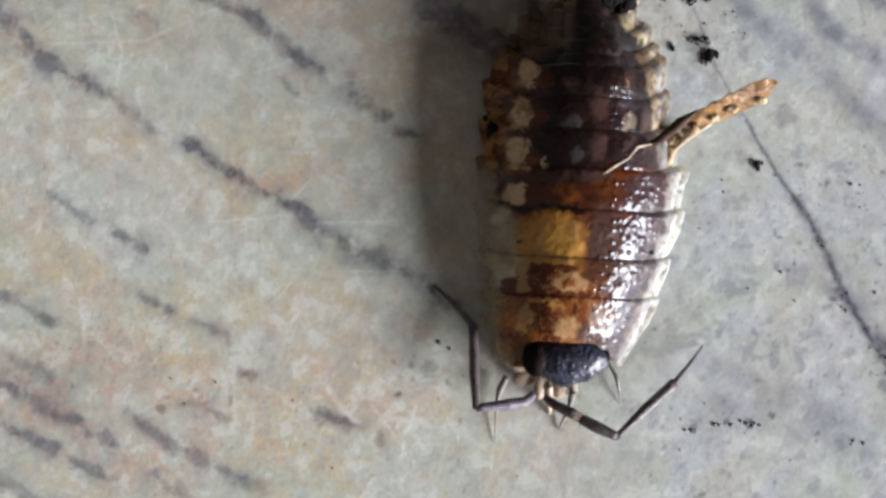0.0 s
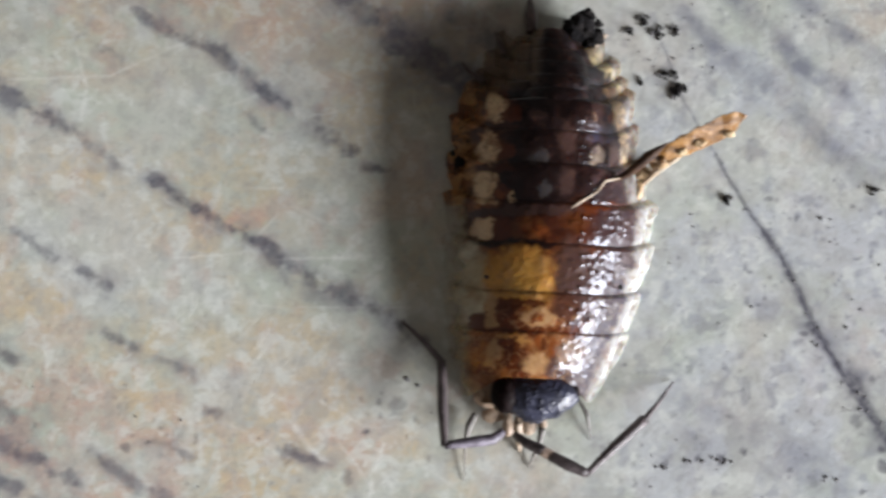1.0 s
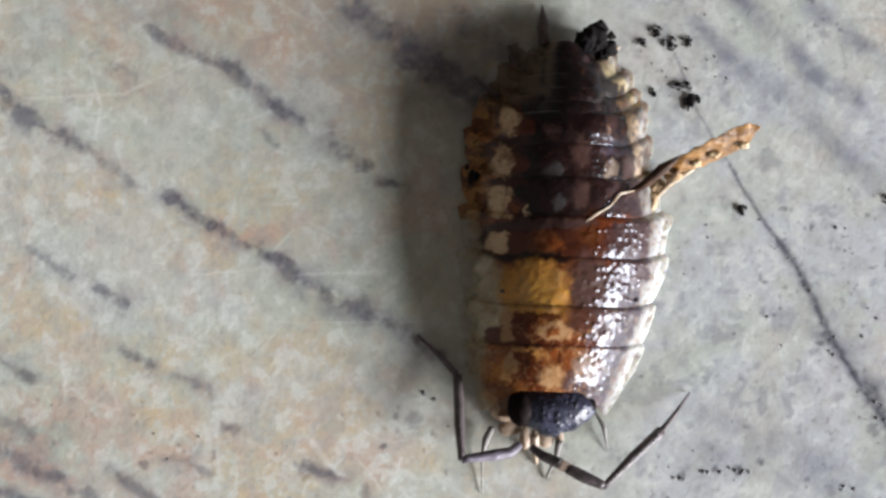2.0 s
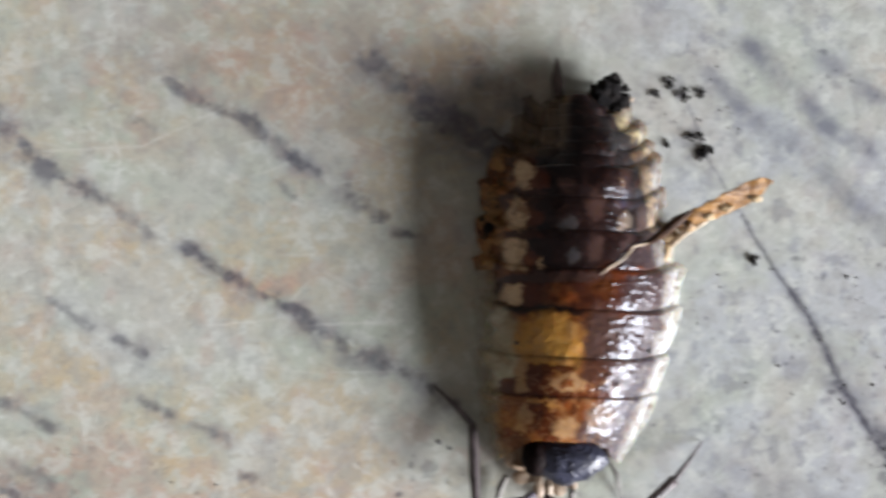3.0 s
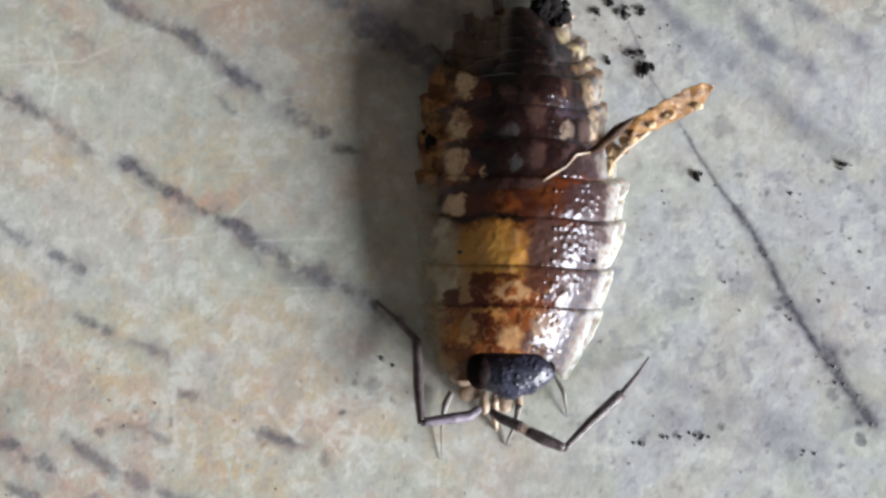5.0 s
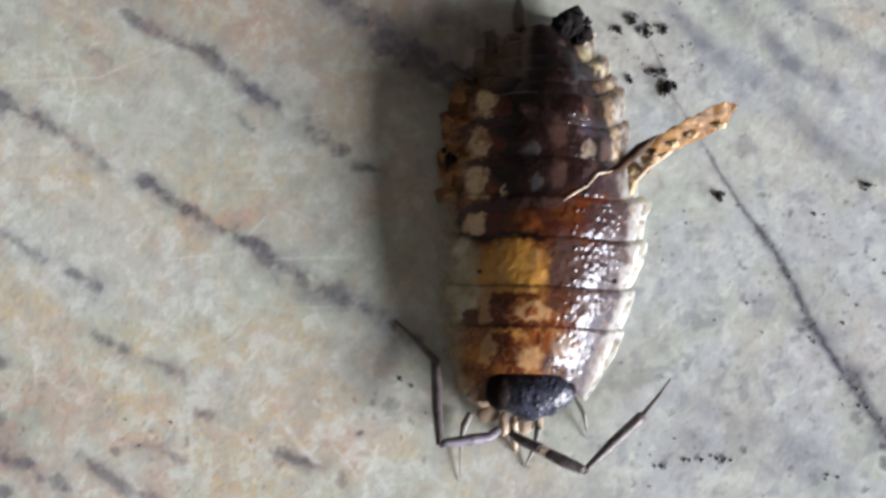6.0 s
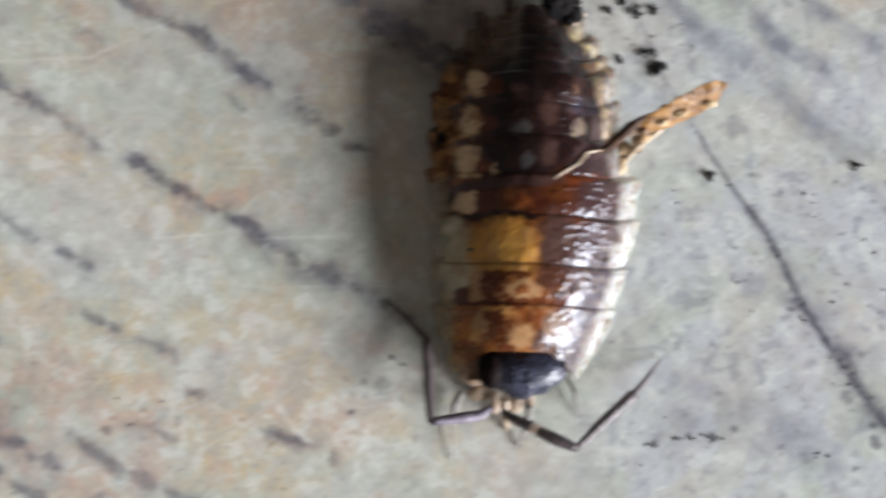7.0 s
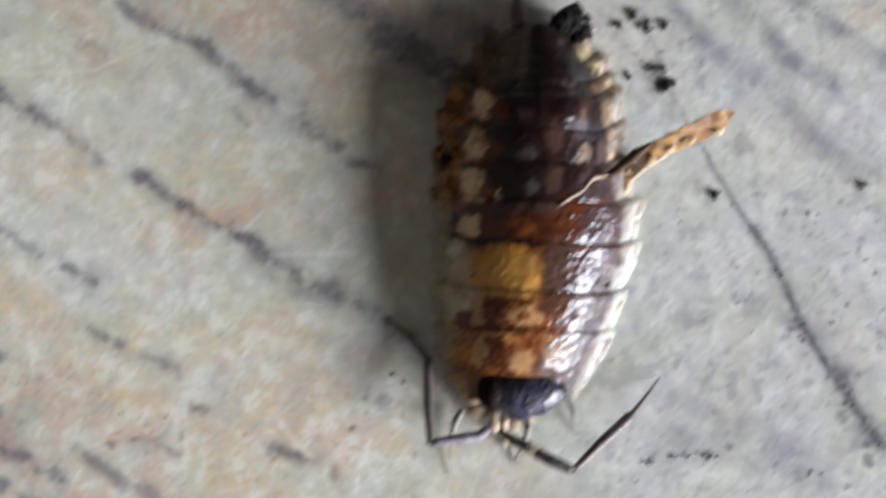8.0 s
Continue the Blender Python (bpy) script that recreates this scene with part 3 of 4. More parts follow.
    pale = np.maximum(pale, 0.42 * step(x, 9, 14) * step(fbm(x, y, 0.55, 28, 4, 0.6), 0.56, 0.72))
    west = 1 - step(x, 6, 13)
    craze = 1 - np.abs(2 * fbm(x, y, 0.75, 25, 3, 0.6) - 1)
    warm = np.clip(warm * (0.85 + 0.6 * fbm(x, y, 0.8, 26)) + (0.12 + 0.55 * west) * step(fbm(x, y, 2.0, 15, 5), 0.42, 0.72), 0, 1)
    warm = warm * (1 - 0.65 * step(craze, 0.80, 0.96))
    pink = np.clip(pink + (0.10 + 0.30 * west) * step(fbm(x, y, 1.1, 16, 5), 0.54, 0.72), 0, 1)
    blue = np.clip(step(x, 8, 15) * (0.25 + 0.9 * step(fbm(x, y, 2.0, 17, 5), 0.4, 0.65)) + 0.3 * step(fbm(x, y, 1.5, 18), 0.5, 0.7), 0, 1)
    grain = fbm(x, y, 0.62, 19, 4, 0.75)
    z = np.where(dark > 0.5, -0.01, 0.0) * (dark - 0.5) * 2
    me = bpy.data.meshes.new("floor")
    co = np.stack([x, y, z], 1) * MM
    i = (np.arange(ny - 1)[:, None] * nx + np.arange(nx - 1)[None]).ravel()
    quads = np.stack([i, i + 1, i + 1 + nx, i + nx], 1).astype(np.int32)
    me.vertices.add(len(co))
    me.vertices.foreach_set("co", co.astype(np.float32).ravel())
    me.loops.add(quads.size)
    me.loops.foreach_set("vertex_index", quads.ravel())
    me.polygons.add(len(quads))
    me.polygons.foreach_set("loop_start", np.arange(0, quads.size, 4, dtype=np.int32))
    me.update(calc_edges=True)
    me.polygons.foreach_set("use_smooth", np.ones(len(quads), dtype=bool))
    at = me.attributes.new("stain", "FLOAT_COLOR", "POINT")
    at.data.foreach_set("color", np.stack([warm, pink, np.clip(dark, 0, 1), np.clip(white, 0, 1)], 1).astype(np.float32).ravel())
    at = me.attributes.new("tone", "FLOAT_COLOR", "POINT")
    at.data.foreach_set("color", np.stack([blue, grain, np.clip(pale, 0, 1), np.clip(film_shade, 0, 1)], 1).astype(np.float32).ravel())
    me.materials.append(TILE)
    tagged(new("floor", me), "pale mottled stone floor with broken grey streaks and a dirty crack", "floor", "", "structure")


build_tile()

# ---- the woodlouse ----
FRONT, REAR = Vector((8.98, -3.74)), Vector((9.62, 9.97))
LONG = (REAR - FRONT).length
AXIS = (REAR - FRONT) / LONG
SIDE = Vector((AXIS.y, -AXIS.x))   # towards the window

D, B, R, A = (0.006, 0.003, 0.003), (0.084, 0.017, 0.004), (0.170, 0.042, 0.008), (0.23, 0.080, 0.022)
O, C, Y, E, G = (0.56, 0.30, 0.13), (0.66, 0.41, 0.24), (0.52, 0.220, 0.045), (0.66, 0.56, 0.40), (0.045, 0.038, 0.038)
ROSE, VIOLET, TAN, SMOKE = (0.055, 0.027, 0.022), (0.050, 0.042, 0.068), (0.40, 0.21, 0.10), (0.11, 0.095, 0.09)
DUSK, UMBER, AMBER, STRAW = (0.011, 0.0045, 0.004), (0.040, 0.009, 0.003), (0.40, 0.17, 0.045), (0.48, 0.35, 0.19)
# markings: place, reach x, reach y, hardness, colour
SADDLE = [
    # orange-brown left margin, its colour brightened for light coming through the shell
    ((6.96, 6.33), 0.75, 2.6, 1.2, (0.36, 0.125, 0.036)),
    ((9.74, 8.21), 1.75, 2.4, 3.0, D), ((9.62, 5.83), 1.85, 1.7, 2.0, DUSK), ((8.99, 4.36), 2.0, 0.75, 2.0, DUSK), ((7.49, 8.32), 0.5, 0.5, 2, B),
    # the first two, grey, are glints painted on the dark tail
    ((8.98, 8.31), 0.26, 0.14, 1.5, G), ((11.12, 8.15), 0.34, 0.36, 1.5, G), ((9.03, 6.85), 0.22, 0.14, 1.5, ROSE),
]
SHADED_REAR = [
    ((7.14, 7.43), 0.24, 0.60, 3, UMBER), ((6.80, 7.55), 0.20, 0.55, 2, O), ((7.69, 7.24), 0.33, 0.64, 4, C), ((8.11, 6.91), 0.26, 0.26, 3, B), ((8.02, 7.72), 0.16, 0.22, 3, B),
    ((7.50, 6.43), 0.85, 0.16, 3, UMBER), ((6.41, 6.41), 0.32, 0.55, 2, O), ((6.90, 5.85), 0.26, 0.60, 3, UMBER), ((7.42, 5.64), 0.33, 0.62, 4, C), ((7.98, 5.49), 0.22, 0.30, 3, B),
    ((6.50, 5.85), 0.10, 0.40, 2, R),
]
SHADED_HIND = [
    ((6.44, 5.67), 0.26, 0.5, 2, C), ((7.40, 4.96), 0.80, 0.18, 3, UMBER), ((7.30, 4.33), 0.38, 0.50, 4, C), ((6.72, 4.30), 0.28, 0.55, 3, UMBER),
    ((7.78, 4.17), 0.24, 0.27, 3, B), ((7.78, 4.15), 0.11, 0.13, 3, R), ((8.12, 3.99), 0.10, 0.16, 3, C), ((6.38, 4.47), 0.25, 0.6, 2, O),
    ((9.04, 5.34), 0.30, 0.22, 2.5, G), ((9.28, 4.22), 0.24, 0.20, 2.5, G), ((10.02, 5.98), 0.30, 0.50, 1.5, ROSE), ((9.98, 4.55), 0.30, 0.40, 1.5, ROSE),
]
BRIGHT_REAR = [
    ((11.37, 6.21), 0.55, 0.28, 2, VIOLET), ((11.12, 5.44), 0.24, 0.26, 4, (0.17, 0.12, 0.09)), ((12.39, 5.78), 0.24, 0.60, 3, C), ((11.97, 7.37), 0.17, 0.62, 3, C), ((12.24, 6.73), 0.16, 0.4, 3, C),
    ((11.33, 7.34), 0.20, 0.40, 2, ROSE), ((11.08, 6.81), 0.09, 0.16, 3, TAN), ((11.78, 6.82), 0.12, 0.22, 3, B), ((11.80, 5.47), 0.24, 0.5, 2, ROSE), ((11.31, 3.67), 0.9, 0.13, 2, B),
]
TAIL_EDGE = [
    ((11.40, 9.13), 0.42, 0.36, 3, STRAW), ((11.76, 8.67), 0.26, 0.30, 3, STRAW), ((12.29, 8.36), 0.30, 0.46, 4, STRAW),
    ((12.05, 8.81), 0.12, 0.22, 3, ROSE), ((12.64, 7.51), 0.24, 0.50, 3, SMOKE), ((11.77, 7.88), 0.22, 0.24, 2, TAN), ((12.09, 7.32), 0.17, 0.6, 3, C),
]
MIDDLE = [
    ((8.37, 3.06), 2.3, 0.62, 2.5, (0.042, 0.009, 0.003)), ((7.21, 2.88), 0.31, 0.35, 4, C), ((8.63, 2.86), 0.60, 0.42, 2, (0.11, 0.034, 0.009)), ((9.06, 2.80), 0.30, 0.2, 2, R), ((10.25, 3.17), 0.45, 0.32, 1.5, (0.075, 0.020, 0.005)),
    ((6.66, 2.90), 0.26, 0.55, 3, UMBER), ((7.78, 2.85), 0.28, 0.40, 2, B), ((8.32, 3.54), 2.1, 0.20, 3, ROSE), ((6.36, 3.37), 0.22, 0.5, 2, O), ((7.92, 2.35), 1.7, 0.15, 3, (0.014, 0.006, 0.004)),
    ((8.55, 2.75), 0.10, 0.22, 3, B), ((8.95, 2.98), 0.08, 0.20, 3, B),
]
PATCH = [
    ((7.17, 2.06), 0.6, 0.22, 2, R), ((6.40, 0.98), 0.90, 1.40, 2, E), ((7.14, 0.55), 0.60, 0.62, 2, E), ((7.10, 1.10), 0.45, 0.95, 1.6, (0.50, 0.38, 0.24)), ((8.40, 1.22), 1.10, 1.00, 4, Y), ((8.30, 1.10), 0.60, 0.55, 1.2, (0.56, 0.255, 0.055)),
    ((10.25, 1.15), 0.75, 1.3, 2.5, ROSE), ((9.92, 0.24), 0.5, 0.5, 2, (0.065, 0.022, 0.012)),
]
FORE = [
    ((7.48, 0.06), 0.30, 0.50, 4, TAN), ((8.03, 0.05), 0.44, 0.50, 5, B), ((7.04, -0.33), 0.26, 0.36, 4, B), ((8.80, 0.32), 0.40, 0.12, 3, B), ((9.01, -0.17), 0.52, 0.30, 3, TAN), ((9.02, -0.15), 0.22, 0.12, 3, R),
    # the first, long bar is the shadow of a plate's edge, painted on
    ((8.90, -0.62), 1.75, 0.14, 3.5, B), ((8.22, -0.47), 0.6, 0.14, 3, B), ((6.76, -0.71), 0.70, 0.08, 3, R), ((8.18, -0.90), 0.55, 0.16, 3, AMBER),
]
BROW = [
    ((6.98, -1.04), 0.20, 0.24, 4, B), ((6.92, -1.48), 0.18, 0.20, 3, R), ((7.72, -1.08), 0.28, 0.13, 5, B), ((8.12, -1.00), 0.20, 0.14, 4, B), ((8.22, -1.62), 0.40, 0.46, 5, B), ((7.40, -1.92), 0.36, 0.22, 4, B), ((6.70, -2.02), 0.34, 0.40, 3, R), ((8.50, -2.18), 0.34, 0.14, 3, B),
    ((9.00, -1.02), 0.13, 0.26, 4, R), ((9.27, -1.06), 0.10, 0.18, 4, B), ((8.62, -1.36), 0.12, 0.14, 3, R),
]
BROW_PALE = [
    ((7.53, -1.43), 0.22, 0.48, 3, TAN), ((8.92, -1.72), 0.50, 0.34, 3, TAN), ((9.57, -1.90), 0.34, 0.36, 2, ROSE), ((9.57, -1.22), 0.12, 0.3, 2, R), ((10.24, -1.44), 0.5, 0.5, 1.5, (0.20, 0.13, 0.10)),
    ((6.40, -1.60), 0.3, 0.7, 2, TAN), ((6.75, -2.60), 0.4, 0.45, 2, TAN),
]


def half_width(s):
    """Half the body's width, in mm, at s mm from the front."""
    return np.interp(s, [0.2, 0.57, 1.37, 2.38, 3.38, 4.38, 5.4, 6.4, 7.3, 8.4, 9.4, 10.4, 11.4, 12.4, 13.4, 13.84],
                     [1.65, 2.05, 2.72, 3.14, 3.42, 3.62, 3.79, 3.88, 3.88, 3.64, 3.45, 3.34, 2.98, 2.50, 1.75, 1.0])


def bend(s):
    """How far the body bows towards the window, in mm."""
    return np.interp(s, [0.2, 1.37, 2.38, 3.38, 4.38, 5.4, 6.4, 7.4, 8.4, 9.4, 10.4, 11.4, 12.4, 13.8],
                     [-0.25, -0.10, 0.10, 0.20, 0.30, 0.40, 0.50, 0.48, 0.26, 0.14, 0.18, 0.36, 0.38, 0.10])


def height(s):
    return np.interp(s, [0.6, 1.8, 3.5, 6.0, 8.5, 10.5, 12.0, 13.7], [1.45, 2.05, 2.45, 2.65, 2.7, 2.6, 2.25, 1.5])


def pigment(x, y, u, t):
    """Colour and opacity of the cuticle: u is -1 on the shaded edge, 1 on the window side; t runs from a plate's front to its rear."""
    wx = x + (fbm(x, y, 0.5, 201) - 0.5) * 0.40 + (fbm(x, y, 0.16, 203) - 0.5) * 0.26
    wy = y + (fbm(x, y, 0.5, 202) - 0.5) * 0.40 + (fbm(x, y, 0.16, 204) - 0.5) * 0.26
    fray = fbm(x, y, 0.22, 240, 4, 0.65) - 0.5
    col = np.ones((len(x), 1)) * np.array((0.078, 0.017, 0.004))

    def lay(mask, colour):
        nonlocal col
        col = col * (1 - mask[:, None]) + mask[:, None] * np.array(colour)

    lay(step(-wy, -2.6, -1.2) * 0.9, A)
    lay(step(fbm(x, y, 0.45, 205), 0.48, 0.66) * 0.5, R)
    lay(step(fbm(x, y, 0.35, 211), 0.54, 0.64) * 0.45, B)
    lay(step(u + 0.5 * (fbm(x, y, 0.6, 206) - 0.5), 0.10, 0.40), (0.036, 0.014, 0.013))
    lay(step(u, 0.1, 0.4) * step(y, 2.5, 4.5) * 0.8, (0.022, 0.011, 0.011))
    for c, rx, ry, hard, colour in SADDLE + SHADED_REAR + SHADED_HIND + BRIGHT_REAR + TAIL_EDGE + MIDDLE + PATCH + FORE + BROW + BROW_PALE:
        q = np.sqrt(((wx - c[0]) / rx) ** 2 + ((wy - c[1]) / ry) ** 2) if hard < 4 else (np.abs((wx - c[0]) / rx) ** 2.3 + np.abs((wy - c[1]) / ry) ** 2.3) ** (1 / 2.3)
        soft = 0.75 / hard
        lay(step(-q + 0.45 * fray, -1.06 - soft, -1.06 + soft) * 0.96, colour)
    # the flank towards the window: grey-violet with some sheen painted in, freckled with cream
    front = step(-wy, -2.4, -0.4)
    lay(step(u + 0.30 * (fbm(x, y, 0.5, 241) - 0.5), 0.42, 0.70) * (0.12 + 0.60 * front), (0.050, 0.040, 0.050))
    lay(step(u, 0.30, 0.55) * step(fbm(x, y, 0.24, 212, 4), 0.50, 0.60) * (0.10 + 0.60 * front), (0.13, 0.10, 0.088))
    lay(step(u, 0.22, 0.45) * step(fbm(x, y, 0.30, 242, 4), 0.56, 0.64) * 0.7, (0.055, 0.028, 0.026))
    pale = step(col[:, 0], 0.25, 0.45)
    lay(step(fbm(x, y, 0.30, 231), 0.46, 0.70) * 0.45 * pale, TAN)
    lay(step(fbm(x, y, 0.14, 243, 3), 0.62, 0.72) * 0.3 * pale * (1 - step(u, 0.5, 0.7)), R)
    lay(step(fbm(x, y, 0.32, 232), 0.55, 0.61) * 0.22 * (1 - step(y, -0.8, 0.2)) * (1 - step(u, 0.2, 0.4)) * step(u, -0.85, -0.6), B)
    lay(step(fbm(x, y, 0.30, 233), 0.54, 0.62) * 0.55 * step(y, 1.9, 2.6) * (1 - step(u, 0.2, 0.4)) * step(col[:, 0], 0.04, 0.10), B)
    vein = 1 - np.abs(2 * fbm(x, y, 0.42, 215, 3) - 1)
    lay(step(vein, 0.92, 0.99) * 0.40 * (1 - step(y, -0.2, 0.6)) * (1 - step(u, 0.4, 0.6)), TAN)
    lay(step(vein, 0.93, 0.99) * 0.35 * step(y, 4.0, 6.0), (0.06, 0.026, 0.016))
    # dark hind margin of each plate, with the gap's shadow painted in
    lay(step(t + 0.25 * fray, 0.86, 1.0) * 0.45 * (1 - step(np.abs(u), 0.55, 0.8)), (0.022, 0.008, 0.005))
    # side lobes: cream and thin
    skirt = step(-u + 0.30 * (fbm(x, y, 0.5, 208) - 0.5), 0.76, 0.92)
    lay(skirt * 0.80 * (1 - step(y, 3.4, 4.4)), (0.46, 0.36, 0.23))
    lay(skirt * 0.80 * step(y, 3.4, 4.4), (0.40, 0.18, 0.06))
    lay(skirt * step(fbm(x, y, 0.34, 244), 0.48, 0.58) * 0.85 * step(y, 3.4, 4.4), B)
    # left side of the tail painted browner, for the shadow that lies there
    lay(step(-u, 0.30, 0.62) * step(wy, 7.5, 8.3) * 0.8, (0.15, 0.095, 0.060))
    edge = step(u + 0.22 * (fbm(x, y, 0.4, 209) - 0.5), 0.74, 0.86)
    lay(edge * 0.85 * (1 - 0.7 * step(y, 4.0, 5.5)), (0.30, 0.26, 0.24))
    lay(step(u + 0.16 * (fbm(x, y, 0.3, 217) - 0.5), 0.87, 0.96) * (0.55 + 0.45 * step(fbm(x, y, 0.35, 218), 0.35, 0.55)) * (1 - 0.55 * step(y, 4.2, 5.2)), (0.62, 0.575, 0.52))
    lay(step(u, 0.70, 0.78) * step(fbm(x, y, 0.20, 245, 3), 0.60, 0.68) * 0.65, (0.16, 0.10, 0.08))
    thin = step(-u + 0.25 * (fbm(x, y, 0.4, 213) - 0.5), 0.70, 0.98) * np.where(y < 3.8, 0.90, 0.45)
    thin = np.maximum(thin, 0.35 * step(-u + 0.3 * (fbm(x, y, 0.5, 219) - 0.5), 0.50, 0.80) * np.exp(-(((y - 0.98) / 1.5) ** 4)))
    thin = np.maximum(thin, 0.70 * step(-u, 0.45, 0.80) * step(y, 7.5, 8.4))
    thin = np.maximum(thin, 0.22 * step(u, 0.86, 1.0))
    thin = thin * (1 - 0.6 * step(-col[:, 0], -0.16, -0.08) * (1 - step(y, 7.2, 8.0)))
    return np.c_[col, 1 - thin]


def knobs(lat, s, seed):
    """Uneven rows of small round knobs across a plate: height, 0 to 1."""
    rng = np.random.default_rng(seed)
    out = np.zeros_like(lat)
    jit = rng.random((64, 64, 3))
    for row in range(3):
        r = np.floor(s / 0.27).astype(int) + row - 1
        for col in range(3):
            c = np.floor(lat / 0.22).astype(int) + col - 1
            j = jit[r % 64, c % 64]
            d2 = (lat - (c + 0.15 + 0.7 * j[:, 0]) * 0.22) ** 2 + (s - (r + 0.2 + 0.6 * j[:, 1]) * 0.27) ** 2
            out = np.maximum(out, np.maximum(0, j[:, 2] * 1.3 - 0.3) * np.exp(-d2 / 0.0038))
    return out


def arch(u):
    """Cross-section: a dome that flares into flat side lobes."""
    a = np.abs(u)
    return 0.85 * np.maximum(0, 1 - (a / 0.92) ** 2.2) ** 0.9 + 0.15 * (1 - a**3)


def plate(name, s0, s1, parent, label="", scale=1.0, sweep=0.35, across=230, rows=52, lift=0.05, narrow=0.93, lumpy=0.075, horn=0.0, droop=0.05, drop=0.0, material=None):
    """One arched plate of the back from s0 to s1, its rear edge lapping over the next."""
    t, u = (g.ravel() for g in np.meshgrid(np.linspace(0, 1, rows), np.linspace(-1, 1, across), indexing="ij"))
    s = s0 + (s1 - s0) * t
    nip = 1 - 0.10 * np.maximum(0, (t - 0.88) / 0.12) ** 2
    w = half_width(s) * scale * (narrow + (1 - narrow) * np.minimum(1, t * 1.15) ** 0.8) * nip
    h, bow = height(s), bend(s)
    back = sweep * np.maximum(0, np.abs(u) - 0.62) ** 1.4 / 0.38 * (0.3 + 0.7 * t)
    back = back - horn * np.clip((np.abs(u) - 0.42) / 0.5, 0, 1) ** 1.3 * (1 - t) ** 1.2
    lat = u * w + bow
    x = FRONT.x + AXIS.x * (s + back) + SIDE.x * lat
    y = FRONT.y + AXIS.y * (s + back) + SIDE.y * lat
    frill = (fbm(x, y, 0.6, 246, 3) - 0.5) * 0.26 * step(np.abs(u), 0.85, 1.0) * np.sign(u)
    x, y = x + SIDE.x * frill, y + SIDE.y * frill
    z = 0.34 + (h - 0.34) * arch(u)
    z += -drop + lift * (t - 0.6) + 0.05 * np.sin(t * math.pi) - droop * np.maximum(0, (t - 0.9) / 0.1) ** 2
    z += knobs(lat, s + back, 5) * lumpy * (1 - 0.65 * step(y, 3.4, 4.6)) * (0.04 + 0.96 * step(u, -0.05, 0.3)) * (1 - step(np.abs(u), 0.72, 0.85)) * np.sin(np.clip(t, 0.02, 0.98) * math.pi) ** 0.3
    z += (fbm(x, y, 0.8, 221) - 0.5) * 0.12 + (fbm(x, y, 0.3, 222, 3) - 0.5) * 0.025
    top = np.stack([x, y, np.maximum(z, 0.14)], 1)
    n = len(top)
    grid = np.arange(n).reshape(rows, across)
    a, b, c, d = (g.ravel() for g in (grid[:-1, :-1], grid[1:, :-1], grid[1:, 1:], grid[:-1, 1:]))
    rim = np.concatenate([grid[0, :-1], grid[:-1, -1], grid[-1, :0:-1], grid[:0:-1, 0]])
    nxt = np.roll(rim, -1)
    quads = np.concatenate([np.stack([a, d, c, b], 1), np.stack([a, b, c, d], 1) + n, np.stack([rim, rim + n, nxt + n, nxt], 1)])
    ob = quad_mesh(name, np.concatenate([top, top - [0, 0, 0.06]]) * MM, quads, material or SHELL, parent, label)
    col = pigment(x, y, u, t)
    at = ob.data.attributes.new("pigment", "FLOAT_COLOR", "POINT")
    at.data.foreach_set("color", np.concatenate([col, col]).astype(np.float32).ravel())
    return ob


def belly(parent):
    verts, faces, across, rows = [], [], 24, 40
    for r in range(rows):
        s = 0.5 + (LONG - 0.9) * r / (rows - 1)
        w = half_width(max(s, 0.9)) * (0.72 if s < 10.6 else 0.58)
        for k in range(across):
            a = 2 * math.pi * k / across
            p = FRONT + AXIS * s + SIDE * (math.cos(a) * w + bend(s))
            h = height(s) - 0.45
            verts.append((p.x * MM, p.y * MM, (0.28 + (h - 0.28) * max(0, math.sin(a)) ** 0.9 - 0.12 * max(0, -math.sin(a))) * MM))
    for r in range(rows - 1):
        for k in range(across):
            a, b = r * across + k, r * across + (k + 1) % across
            faces.append((a, b, b + across, a + across))
    faces.append(tuple(range(across)))
    faces.append(tuple(range((rows - 1) * across, rows * across))[::-1])
    return link_mesh("belly", verts, faces, BELLY, parent, "amber translucent underside")


